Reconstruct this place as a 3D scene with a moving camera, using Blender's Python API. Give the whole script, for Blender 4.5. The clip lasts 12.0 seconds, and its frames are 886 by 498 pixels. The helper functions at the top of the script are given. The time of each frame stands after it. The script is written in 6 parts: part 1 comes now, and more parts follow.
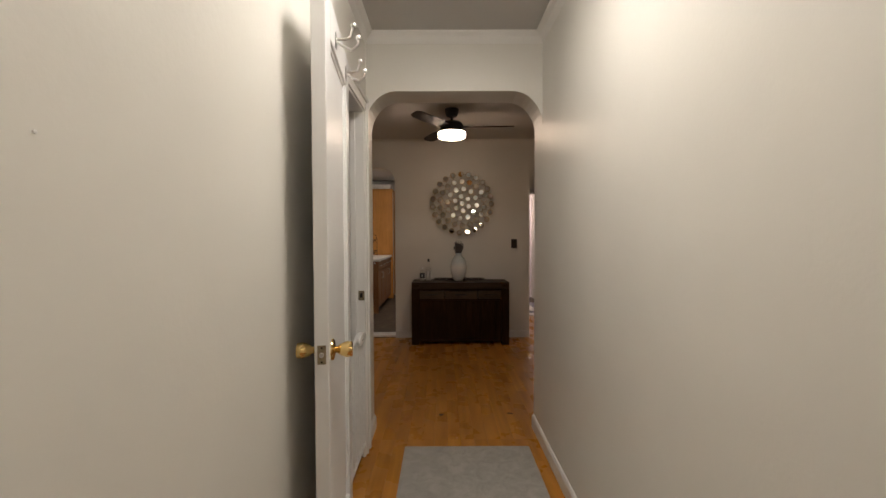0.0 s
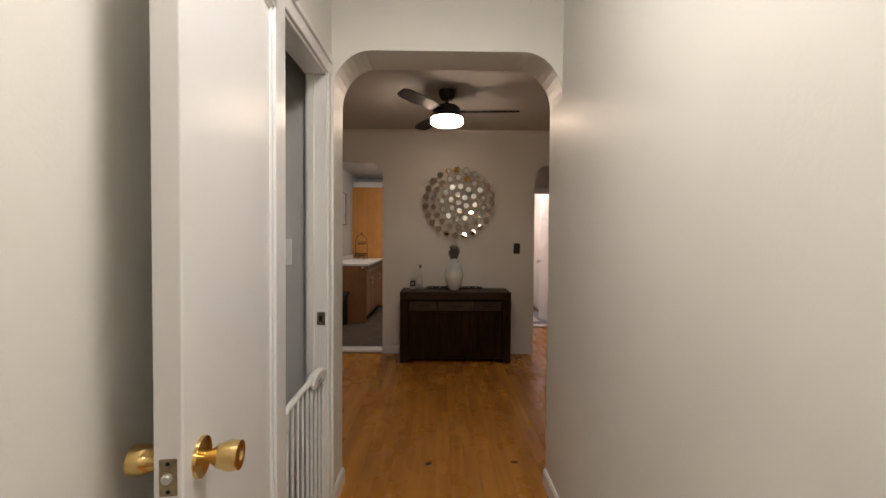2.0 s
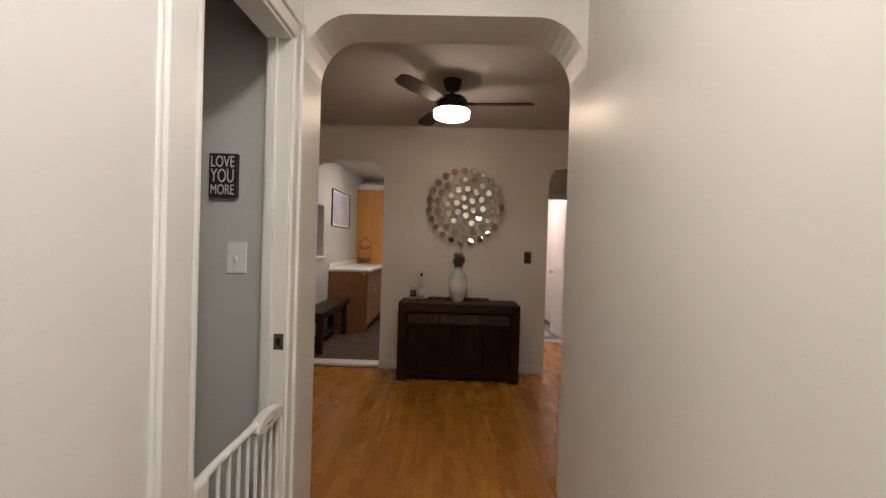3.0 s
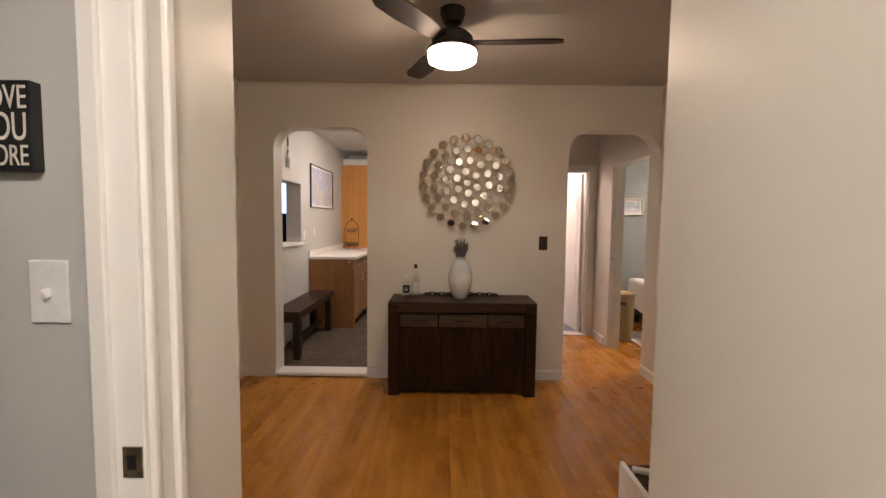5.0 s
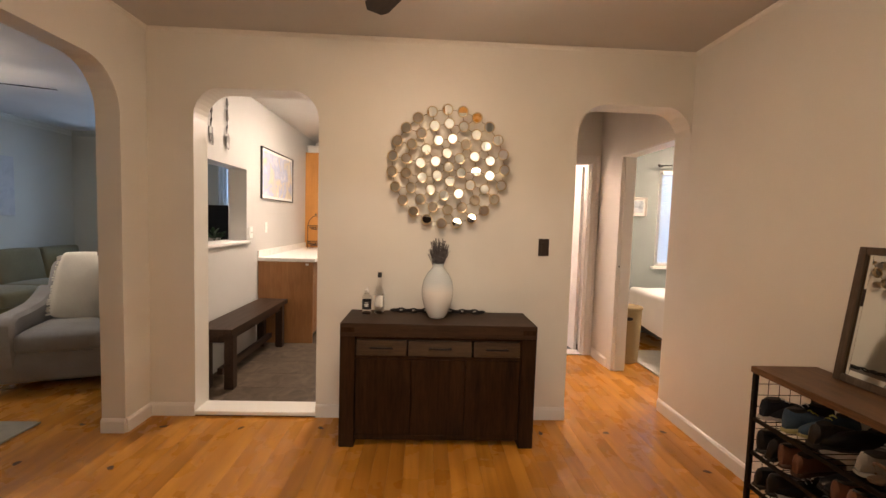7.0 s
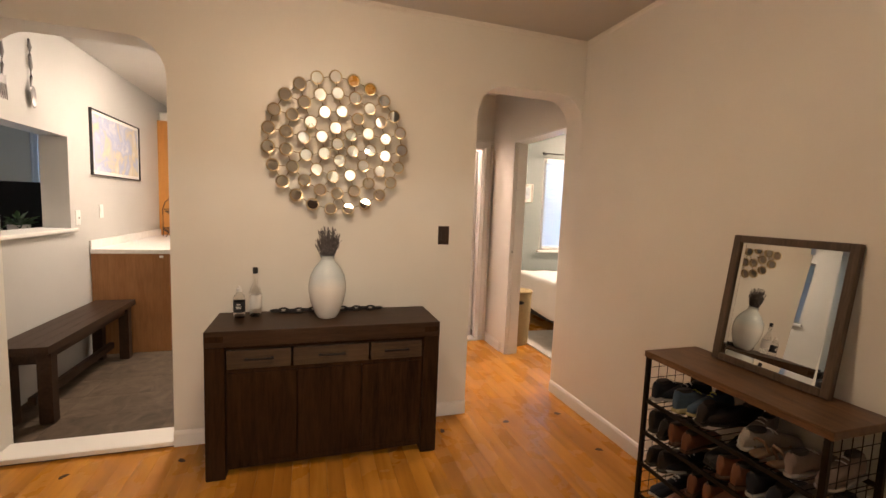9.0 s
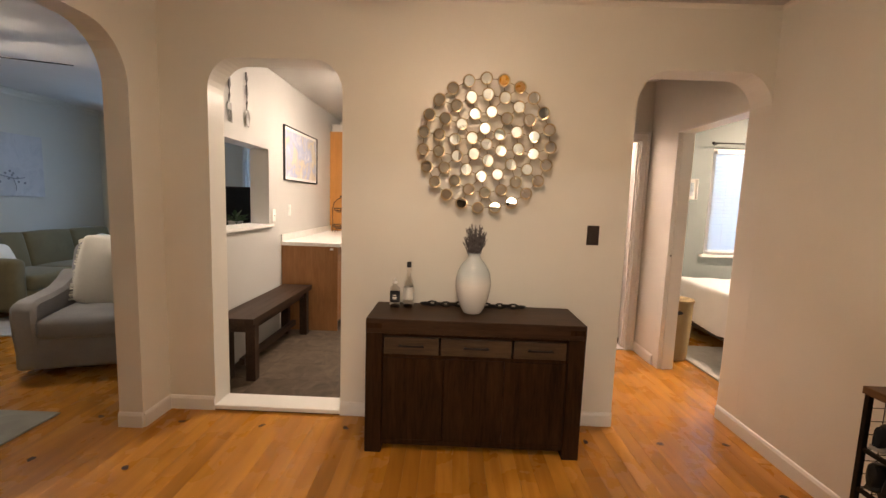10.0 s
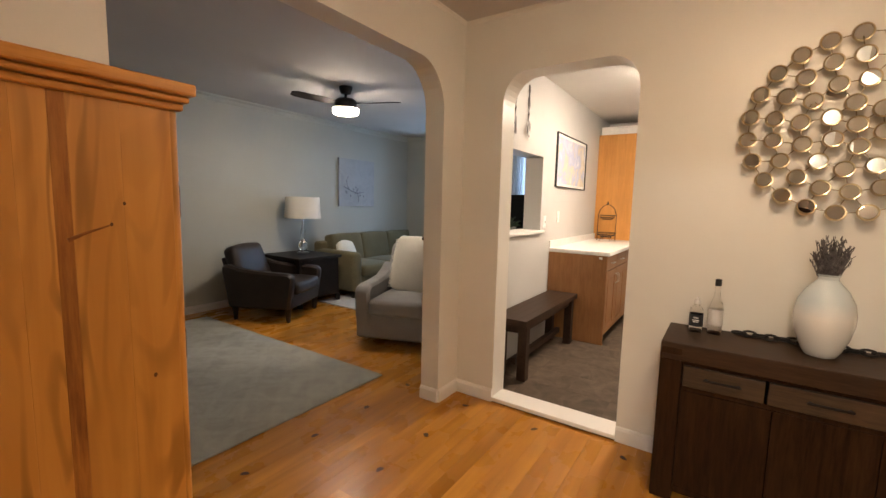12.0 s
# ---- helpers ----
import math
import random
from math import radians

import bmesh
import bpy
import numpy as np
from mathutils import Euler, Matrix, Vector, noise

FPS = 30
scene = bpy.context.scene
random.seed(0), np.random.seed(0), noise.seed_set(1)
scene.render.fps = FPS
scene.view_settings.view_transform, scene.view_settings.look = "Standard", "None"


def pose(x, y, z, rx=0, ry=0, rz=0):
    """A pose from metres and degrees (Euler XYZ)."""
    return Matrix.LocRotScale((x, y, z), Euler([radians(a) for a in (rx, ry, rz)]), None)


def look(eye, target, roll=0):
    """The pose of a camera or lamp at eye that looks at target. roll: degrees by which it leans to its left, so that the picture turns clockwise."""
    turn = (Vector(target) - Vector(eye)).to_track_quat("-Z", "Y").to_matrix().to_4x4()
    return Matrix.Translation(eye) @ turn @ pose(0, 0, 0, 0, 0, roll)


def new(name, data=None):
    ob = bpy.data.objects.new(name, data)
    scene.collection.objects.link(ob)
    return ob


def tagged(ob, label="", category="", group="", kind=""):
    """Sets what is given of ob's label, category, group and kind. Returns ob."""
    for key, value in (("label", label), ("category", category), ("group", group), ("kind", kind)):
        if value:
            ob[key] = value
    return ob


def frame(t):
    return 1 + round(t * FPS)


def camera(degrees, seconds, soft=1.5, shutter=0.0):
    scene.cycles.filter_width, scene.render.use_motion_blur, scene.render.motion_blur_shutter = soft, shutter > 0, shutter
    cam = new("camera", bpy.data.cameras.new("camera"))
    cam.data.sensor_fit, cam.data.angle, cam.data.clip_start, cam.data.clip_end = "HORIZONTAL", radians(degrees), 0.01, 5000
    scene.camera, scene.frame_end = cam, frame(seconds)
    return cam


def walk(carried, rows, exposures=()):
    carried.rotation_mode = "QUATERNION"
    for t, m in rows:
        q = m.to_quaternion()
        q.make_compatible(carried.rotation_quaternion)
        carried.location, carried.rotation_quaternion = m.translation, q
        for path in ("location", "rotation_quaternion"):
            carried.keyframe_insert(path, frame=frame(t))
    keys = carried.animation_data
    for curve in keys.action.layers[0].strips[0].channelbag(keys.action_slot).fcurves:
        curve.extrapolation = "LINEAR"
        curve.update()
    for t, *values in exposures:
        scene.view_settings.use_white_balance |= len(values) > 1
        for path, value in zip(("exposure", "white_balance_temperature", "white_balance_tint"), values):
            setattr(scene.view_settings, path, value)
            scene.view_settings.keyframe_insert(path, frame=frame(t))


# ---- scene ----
cam = camera(93.2, 12.0)
PATH = [
    (0, (-0.115, -0.013, 1.282), (-0.111, 1.987, 1.223), -0.2),
    (0.5, (-0.091, 0.058, 1.275), (-0.096, 2.057, 1.21), 0.0),
    (1, (-0.029, 0.198, 1.269), (-0.041, 2.197, 1.206), 0.1),
    (1.5, (-0.027, 0.383, 1.265), (-0.033, 2.382, 1.205), 0.3),
    (2, (-0.068, 0.588, 1.294), (-0.053, 2.588, 1.245), 0.4),
    (2.5, (-0.033, 0.783, 1.293), (-0.01, 2.783, 1.243), 0.3),
    (3, (0.011, 0.962, 1.298), (-0.03, 2.962, 1.278), 1.7),
    (4.8, (-0.062, 1.644, 1.368), (-0.054, 3.64, 1.24), 0.2),
    (5, (-0.047, 1.711, 1.367), (-0.054, 3.707, 1.235), 0.7),
    (5.5, (-0.035, 1.916, 1.349), (0.004, 3.911, 1.214), 1.2),
    (6, (-0.07, 2.128, 1.364), (0.022, 4.121, 1.221), 0.6),
    (6.5, (-0.065, 2.338, 1.351), (0.012, 4.33, 1.189), 0.6),
    (7, (0.003, 2.506, 1.343), (0.086, 4.5, 1.212), 1.8),
    (7.5, (0.001, 2.634, 1.361), (0.34, 4.599, 1.214), 1.5),
    (7.7, (-0.019, 2.691, 1.361), (0.45, 4.629, 1.207), 1.3),
    (9.3, (-0.006, 2.782, 1.353), (0.599, 4.678, 1.155), 2.3),
    (9.5, (-0.025, 2.79, 1.346), (0.436, 4.724, 1.136), 2.3),
    (10, (-0.056, 2.783, 1.355), (-0.086, 4.77, 1.134), 2.0),
    (10.5, (-0.116, 2.761, 1.345), (-0.572, 4.698, 1.138), 2.0),
    (11, (-0.163, 2.75, 1.35), (-0.925, 4.588, 1.147), 2.0),
    (11.5, (-0.193, 2.763, 1.338), (-1.15, 4.508, 1.136), 1.4),
    (12, (-0.279, 2.831, 1.331), (-1.388, 4.481, 1.114), 1.4),
]
EXPOSURES = [(0.0, -0.37, 6000, 13), (1.5, -0.15, 5900, 13), (2.0, -0.02, 5850, 13), (3.0, 0.12, 5850, 13), (5.0, 0.75, 6100, 16), (5.5, 0.84, 6200, 16), (6.0, 1.02, 6350, 16), (6.5, 1.46, 6550, 16), (9.5, 1.45, 6550, 14), (10.2, 1.43, 6550, 14), (11.0, 1.52, 6570, 13), (12.0, 1.63, 6600, 13)]
walk(cam, [(t, look(eye, target, roll)) for t, eye, target, roll in PATH], EXPOSURES)

# ---------- world and light ----------
world = bpy.data.worlds.new("world")
scene.world = world
world.use_nodes = True
wn = world.node_tree.nodes
sky = wn.new("ShaderNodeTexSky")
sky.sky_type, sky.sun_disc, sky.sun_elevation, sky.sun_rotation = "NISHITA", False, radians(32), radians(200)
world.node_tree.links.new(sky.outputs[0], wn["Background"].inputs[0])
wn["Background"].inputs[1].default_value = 0.1
sun = new("sun", bpy.data.lights.new("sun", "SUN"))
sun.data.energy, sun.data.angle, sun.data.color = 0.5, radians(20), (1, 0.93, 0.85)
sun.matrix_world = look((0, 0, 30), (-3, 12, 25))

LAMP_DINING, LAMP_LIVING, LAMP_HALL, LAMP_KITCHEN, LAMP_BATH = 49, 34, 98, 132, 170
LAMP_HALL_FILL, LAMP_LENS = 24, 18
DAY_LIVING, DAY_BED, LAMP_BED = 6.2, 3.6, 330


def window_light(name, x0, x1, y, z0, z1, watts, tint=(0.42, 0.66, 1.0)):
    """Daylight in a window's opening that faces -y."""
    d = bpy.data.lights.new(name, "AREA")
    d.shape, d.size, d.size_y, d.energy, d.color = "RECTANGLE", x1 - x0, z1 - z0, watts, tint
    ob = new(name, d)
    ob.matrix_world = look(((x0 + x1) / 2, y, (z0 + z1) / 2), ((x0 + x1) / 2, y - 1, (z0 + z1) / 2))
    return ob


# ---------- materials ----------
class Nodes:
    def __init__(self, name):
        self.m = bpy.data.materials.new(name)
        self.m.use_nodes = True
        self.t = self.m.node_tree
        self.b = self.t.nodes["Principled BSDF"]

    def n(self, kind, **kw):
        node = self.t.nodes.new("ShaderNode" + kind)
        for k, v in kw.items():
            node.inputs[k].default_value = v
        return node

    def l(self, a, b):
        self.t.links.new(a, b)

    def coord(self, scale=(1, 1, 1), kind="Object", jitter=False):
        tc, mp = self.n("TexCoord"), self.n("Mapping")
        mp.inputs["Scale"].default_value = scale
        self.l(tc.outputs[kind], mp.inputs["Vector"])
        if jitter:
            oi, sc = self.n("ObjectInfo"), self.n("VectorMath")
            sc.operation = "SCALE"
            sc.inputs[0].default_value = (13.7, 7.3, 5.1)
            self.l(oi.outputs["Random"], sc.inputs["Scale"])
            self.l(sc.outputs[0], mp.inputs["Location"])
        return mp.outputs[0]

    def noise(self, vec, scale, detail=4, rough=0.55, distort=0):
        nz = self.n("TexNoise", Scale=scale, Detail=detail, Roughness=rough, Distortion=distort)
        self.l(vec, nz.inputs["Vector"])
        return nz.outputs["Fac"]

    def ramp(self, fac, stops):
        r = self.n("ValToRGB")
        el = r.color_ramp.elements
        while len(el) < len(stops):
            el.new(0.5)
        for e, (p, c) in zip(el, stops):
            e.position, e.color = p, (*c, 1)
        self.l(fac, r.inputs[0])
        return r.outputs[0]

    def mix(self, fac, a, b, mode="MIX"):
        mx = self.n("MixRGB")
        mx.blend_type = mode
        for s, v in zip((0, 1, 2), (fac, a, b)):
            if isinstance(v, (int, float)):
                mx.inputs[s].default_value = v
            elif isinstance(v, tuple):
                mx.inputs[s].default_value = (*v, 1)
            else:
                self.l(v, mx.inputs[s])
        return mx.outputs[0]

    def bump(self, fac, strength, dist=0.002):
        b = self.n("Bump", Strength=strength, Distance=dist)
        self.l(fac, b.inputs["Height"])
        self.l(b.outputs[0], self.b.inputs["Normal"])

    def base(self, c):
        if isinstance(c, tuple):
            self.b.inputs["Base Color"].default_value = (*c, 1)
        else:
            self.l(c, self.b.inputs["Base Color"])

    def set(self, rough=0.5, metal=0.0, spec=0.5):
        self.b.inputs["Roughness"].default_value = rough
        self.b.inputs["Metallic"].default_value = metal
        self.b.inputs["Specular IOR Level"].default_value = spec


def shade(c, k):
    return tuple(min(1, v * k) for v in c)


def paint(name, c, rough=0.45, bump=0.12, grain=55, spec=0.4, vary=0.05):
    """Rolled paint: orange-peel relief, faint scuffs and patches."""
    s = Nodes(name)
    v = s.coord(kind="Object")
    big = s.noise(v, 1.3, 3)
    s.base(s.ramp(big, [(0.3, shade(c, 1 - vary)), (0.7, shade(c, 1 + vary * 0.6))]))
    s.set(rough, spec=spec)
    fine = s.noise(v, grain, 3, 0.6)
    wave = s.noise(v, 2.2, 2)
    s.bump(s.mix(0.6, fine, wave), bump, 0.008)
    rr = s.n("MapRange")
    rr.inputs["To Min"].default_value, rr.inputs["To Max"].default_value = rough - 0.06, rough + 0.08
    s.l(s.noise(v, 4, 3), rr.inputs["Value"])
    s.l(rr.outputs[0], s.b.inputs["Roughness"])
    return s.m


def wood(name, dark, light, along="x", scale=1.0, rough=0.45, bump=0.15, jitter=False, knots=0.0, spread=0.0, streak=1.0, spec=0.3):
    """Grain along one axis; spread: tone from piece to piece; knots: dark spots."""
    s = Nodes(name)
    k = {"x": (1.2, 14, 14), "y": (14, 1.2, 14), "z": (14, 14, 1.2)}[along]
    v = s.coord(tuple(q * scale for q in k), jitter=jitter)
    g = s.noise(v, 1.6, 6, 0.6, 1.2)
    col = s.ramp(g, [(0.28, dark), (0.5, tuple((a + b) / 2 for a, b in zip(dark, light))), (0.74, light)])
    fine = s.noise(v, 9, 4, 0.7)
    col = s.mix(0.35 * streak, col, s.ramp(fine, [(0.35, shade(dark, 0.75)), (0.65, light)]), "MIX")
    v2 = s.coord((1, 1, 1), jitter=jitter)
    col = s.mix(0.3, col, s.ramp(s.noise(v2, 2.5, 3), [(0.3, (0.55, 0.55, 0.55)), (0.7, (1.15, 1.1, 1.05))]), "MULTIPLY")
    if spread:
        oi = s.n("ObjectInfo")
        col = s.mix(1.0, col, s.ramp(oi.outputs["Random"], [(0, (1 - spread, 1 - spread * 1.1, 1 - spread * 1.3)), (1, (1 + spread * 0.5, 1 + spread * 0.4, 1 + spread * 0.2))]), "MULTIPLY")
    if knots:
        vo = s.n("TexVoronoi", Scale=knots)
        s.l(s.coord((1, 0.55, 1), jitter=jitter), vo.inputs["Vector"])
        col = s.mix(s.ramp(vo.outputs["Distance"], [(0.035, (0.85,) * 3), (0.09, (0,) * 3)]), col, shade(dark, 0.25))
    s.base(col)
    s.set(rough, spec=spec)
    rr = s.n("MapRange")
    rr.inputs["To Min"].default_value, rr.inputs["To Max"].default_value = rough - 0.07, rough + 0.1
    s.l(fine, rr.inputs["Value"])
    s.l(rr.outputs[0], s.b.inputs["Roughness"])
    s.bump(fine, bump, 0.002)
    return s.m


def pine_board(name, dark, light):
    """Varnished pine: soft tone along the board, arched growth lines and a few brown streaks."""
    s = Nodes(name)
    g = s.noise(s.coord((9, 9, 0.7), jitter=True), 1.3, 4, 0.5, 0.8)
    col = s.ramp(g, [(0.3, dark), (0.7, light)])
    field = s.noise(s.coord((4.5, 4.5, 0.8), jitter=True), 1.5, 2, 0.4, 1.2)
    mu, si = s.n("Math"), s.n("Math")
    mu.operation, si.operation = "MULTIPLY", "SINE"
    mu.inputs[1].default_value = 34
    s.l(field, mu.inputs[0])
    s.l(mu.outputs[0], si.inputs[0])
    lines = s.ramp(si.outputs[0], [(0.3, (0,) * 3), (0.98, (0.75,) * 3)])
    where = s.ramp(s.noise(s.coord((3, 3, 0.6), jitter=True), 1.7, 2), [(0.42, (0.2,) * 3), (0.6, (1,) * 3)])
    col = s.mix(s.mix(1.0, lines, where, "MULTIPLY"), col, shade(dark, 0.55))
    streak = s.noise(s.coord((14, 14, 0.5), jitter=True), 1.2, 3, 0.5, 0.6)
    col = s.mix(s.ramp(streak, [(0.64, (0,) * 3), (0.74, (0.55,) * 3)]), col, shade(dark, 0.5))
    oi = s.n("ObjectInfo")
    col = s.mix(1.0, col, s.ramp(oi.outputs["Random"], [(0, (0.88, 0.85, 0.82)), (1, (1.06, 1.06, 1.06))]), "MULTIPLY")
    s.base(col)
    s.set(0.32)
    rr = s.n("MapRange")
    rr.inputs["To Min"].default_value, rr.inputs["To Max"].default_value = 0.26, 0.42
    s.l(s.noise(s.coord((1, 1, 1), jitter=True), 6, 4), rr.inputs["Value"])
    s.l(rr.outputs[0], s.b.inputs["Roughness"])
    s.bump(g, 0.05, 0.002)
    return s.m


def floor_wood(name, dark, light):
    """Varnished pine: soft figure along the board, a tone to each board, a satin coat with faint wear."""
    s = Nodes(name)
    g = s.noise(s.coord((9, 0.8, 9), jitter=True), 1.3, 4, 0.5, 0.8)
    col = s.ramp(g, [(0.3, dark), (0.7, light)])
    cloud = s.noise(s.coord((1.6, 0.5, 1.6), jitter=True), 1.5, 3)
    col = s.mix(0.45, col, s.ramp(cloud, [(0.3, (0.62, 0.58, 0.5)), (0.7, (1.1, 1.1, 1.1))]), "MULTIPLY")
    oi = s.n("ObjectInfo")
    col = s.mix(1.0, col, s.ramp(oi.outputs["Random"], [(0, (0.88, 0.85, 0.81)), (0.35, (0.97, 0.95, 0.93)), (0.8, (1.0, 1.0, 1.0)), (1, (1.04, 1.06, 1.1))]), "MULTIPLY")
    figure = s.noise(s.coord((4.5, 0.9, 1), jitter=True), 2.6, 5, 0.6, 1.6)
    s.base(s.mix(s.ramp(figure, [(0.66, (0,) * 3), (0.76, (0.45,) * 3)]), col, shade(dark, 0.45)))
    s.set(0.27, spec=0.25)
    rr = s.n("MapRange")
    rr.inputs["To Min"].default_value, rr.inputs["To Max"].default_value = 0.2, 0.36
    s.l(s.noise(s.coord((1, 1, 1), jitter=True), 3.5, 4), rr.inputs["Value"])
    s.l(rr.outputs[0], s.b.inputs["Roughness"])
    s.bump(g, 0.025, 0.002)
    return s.m


def cloth(name, c, weave=260, rough=0.9, vary=0.12, bump=0.4, sheen=0.2, big=6):
    s = Nodes(name)
    v = s.coord()
    f = s.noise(v, weave, 2, 0.7)
    p = s.noise(v, big, 4)
    col = s.ramp(p, [(0.3, shade(c, 1 - vary)), (0.7, shade(c, 1 + vary))])
    s.base(s.mix(0.25, col, s.ramp(f, [(0.3, shade(c, 0.6)), (0.7, shade(c, 1.3))])))
    s.set(rough, spec=0.2)
    s.b.inputs["Sheen Weight"].default_value = sheen
    s.bump(f, bump, 0.003)
    return s.m


def metal(name, c, rough=0.3, vary=0.15, scale=18):
    s = Nodes(name)
    v = s.coord()
    s.base(s.ramp(s.noise(v, scale, 4), [(0.3, shade(c, 1 - vary)), (0.7, shade(c, 1 + vary * 0.5))]))
    s.set(rough, 1.0)
    s.bump(s.noise(v, 90, 3), 0.06, 0.001)
    return s.m


def plain(name, c, rough=0.5, spec=0.5, vary=0.06, scale=25, bump=0.08):
    s = Nodes(name)
    v = s.coord()
    s.base(s.ramp(s.noise(v, scale, 4), [(0.3, shade(c, 1 - vary)), (0.7, shade(c, 1 + vary))]))
    s.set(rough, spec=spec)
    s.bump(s.noise(v, scale * 6, 3), bump, 0.001)
    return s.m


def glow(name, c, strength):
    s = Nodes(name)
    s.base((0.9, 0.9, 0.88))
    s.b.inputs["Emission Color"].default_value = (*c, 1)
    s.b.inputs["Emission Strength"].default_value = strength
    return s.m


def glass(name, c=(1, 1, 1), rough=0.02, ior=1.45):
    s = Nodes(name)
    s.base(c)
    s.set(rough)
    s.b.inputs["Transmission Weight"].default_value = 1.0
    s.b.inputs["IOR"].default_value = ior
    return s.m


def mirror(name, tint=(0.9, 0.9, 0.88), rough=0.01):
    s = Nodes(name)
    v = s.coord()
    s.base(tint)
    s.set(rough, 1.0)
    s.bump(s.noise(v, 3, 2), 0.02, 0.002)
    return s.m


def sheer(name, c, clear=0.3):
    s = Nodes(name)
    tr, tl, df, m1, m2 = s.n("BsdfTransparent"), s.n("BsdfTranslucent"), s.n("BsdfDiffuse"), s.n("MixShader"), s.n("MixShader")
    v = s.coord((60, 60, 4))
    col = s.ramp(s.noise(v, 3, 3), [(0.3, shade(c, 0.85)), (0.7, c)])
    s.l(col, tl.inputs[0])
    s.l(col, df.inputs[0])
    m1.inputs[0].default_value, m2.inputs[0].default_value = 0.35, clear
    s.l(tl.outputs[0], m1.inputs[1])
    s.l(df.outputs[0], m1.inputs[2])
    s.l(m1.outputs[0], m2.inputs[1])
    s.l(tr.outputs[0], m2.inputs[2])
    s.l(m2.outputs[0], s.t.nodes["Material Output"].inputs["Surface"])
    return s.m


def leather(name, c):
    s = Nodes(name)
    v = s.coord()
    vo = s.n("TexVoronoi", Scale=140)
    s.l(v, vo.inputs["Vector"])
    s.base(s.ramp(s.noise(v, 5, 5), [(0.3, shade(c, 0.7)), (0.7, shade(c, 1.35))]))
    s.set(0.42)
    s.bump(vo.outputs["Distance"], 0.25, 0.002)
    return s.m


def rug_mat(name, c1, c2, scale=7, trellis=0):
    """Short pile, mottled; trellis: paler diamond lines, so many to the metre."""
    s = Nodes(name)
    v = s.coord()
    p = s.noise(v, scale, 6, 0.65, 0.8)
    col = s.ramp(p, [(0.36, c1), (0.5, tuple((a + b) / 2 for a, b in zip(c1, c2))), (0.64, c2)])
    f = s.noise(v, 420, 2, 0.8)
    if trellis:
        for turn in (1, -1):
            wv = s.n("TexWave", Scale=trellis * 0.314, Distortion=0.6)
            tc, mp = s.n("TexCoord"), s.n("Mapping")
            mp.inputs["Rotation"].default_value = (0, 0, turn * radians(50))
            s.l(tc.outputs["Object"], mp.inputs["Vector"])
            s.l(mp.outputs[0], wv.inputs["Vector"])
            col = s.mix(s.ramp(wv.outputs["Fac"], [(0.86, (0,) * 3), (0.95, (0.13,) * 3)]), col, shade(c2, 1.25))
    s.base(s.mix(0.3, col, s.ramp(f, [(0.3, shade(c1, 0.6)), (0.7, shade(c2, 1.25))])))
    s.set(0.95, spec=0.1)
    s.bump(f, 0.6, 0.006)
    return s.m


def tile_mat(name, c1, c2):
    s = Nodes(name)
    v = s.coord(jitter=True)
    p = s.noise(v, 5, 7, 0.65, 1.5)
    oi = s.n("ObjectInfo")
    col = s.ramp(p, [(0.3, c1), (0.7, c2)])
    s.base(s.mix(1.0, col, s.ramp(oi.outputs["Random"], [(0, (0.9,) * 3), (1, (1.08,) * 3)]), "MULTIPLY"))
    s.set(0.7, spec=0.25)
    s.bump(p, 0.3, 0.004)
    return s.m


def wicker_mat(name, c):
    s = Nodes(name)
    wv = s.n("TexWave", Scale=55, Distortion=1.5)
    wv.bands_direction = "Z"
    s.l(s.coord(), wv.inputs["Vector"])
    s.base(s.ramp(wv.outputs["Fac"], [(0.1, shade(c, 0.45)), (0.6, c)]))
    s.set(0.8)
    s.bump(wv.outputs["Fac"], 0.7, 0.006)
    return s.m


def vase_mat(name):
    s = Nodes(name)
    tc, sp = s.n("TexCoord"), s.n("SeparateXYZ")
    s.l(tc.outputs["Object"], sp.inputs[0])
    ad = s.n("Math")
    ad.operation = "MULTIPLY_ADD"
    ad.inputs[1].default_value, ad.inputs[2].default_value = 0.05, 0.0
    s.l(s.noise(s.coord(), 9, 3), ad.inputs[0])
    su = s.n("Math")
    s.l(sp.outputs[2], su.inputs[0])
    s.l(ad.outputs[0], su.inputs[1])
    s.base(s.ramp(su.outputs[0], [(0.19, (0.76, 0.75, 0.71)), (0.26, (0.54, 0.61, 0.63))]))
    s.set(0.12)
    s.b.inputs["Coat Weight"].default_value = 0.5
    s.bump(s.noise(s.coord(), 30, 3), 0.05, 0.002)
    return s.m


def art_mat(name, c1, c2, c3, scale):
    s = Nodes(name)
    v = s.coord()
    p = s.noise(v, scale, 6, 0.6, 1.0)
    s.base(s.ramp(p, [(0.35, c1), (0.48, c2), (0.6, c3), (0.72, c1)]))
    s.set(0.6)
    return s.m


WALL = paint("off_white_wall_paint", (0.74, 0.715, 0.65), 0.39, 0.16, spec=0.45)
WALL_GREY = paint("grey_wall_paint", (0.56, 0.55, 0.52), 0.5)
WALL_BLUE = paint("pale_blue_grey_wall_paint", (0.51, 0.515, 0.455), 0.6)
WALL_GREEN = paint("grey_green_wall_paint", (0.25, 0.285, 0.275), 0.55)
WALL_KITCHEN = paint("kitchen_white_wall_paint", (0.55, 0.54, 0.515), 0.45)
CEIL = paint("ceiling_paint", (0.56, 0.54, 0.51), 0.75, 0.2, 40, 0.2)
CEIL_WHITE = paint("white_ceiling_paint", (0.72, 0.70, 0.66), 0.7, 0.2, 40, 0.2)
TRIM = paint("white_gloss_trim", (0.80, 0.78, 0.74), 0.38, 0.03, 30, 0.5, 0.03)
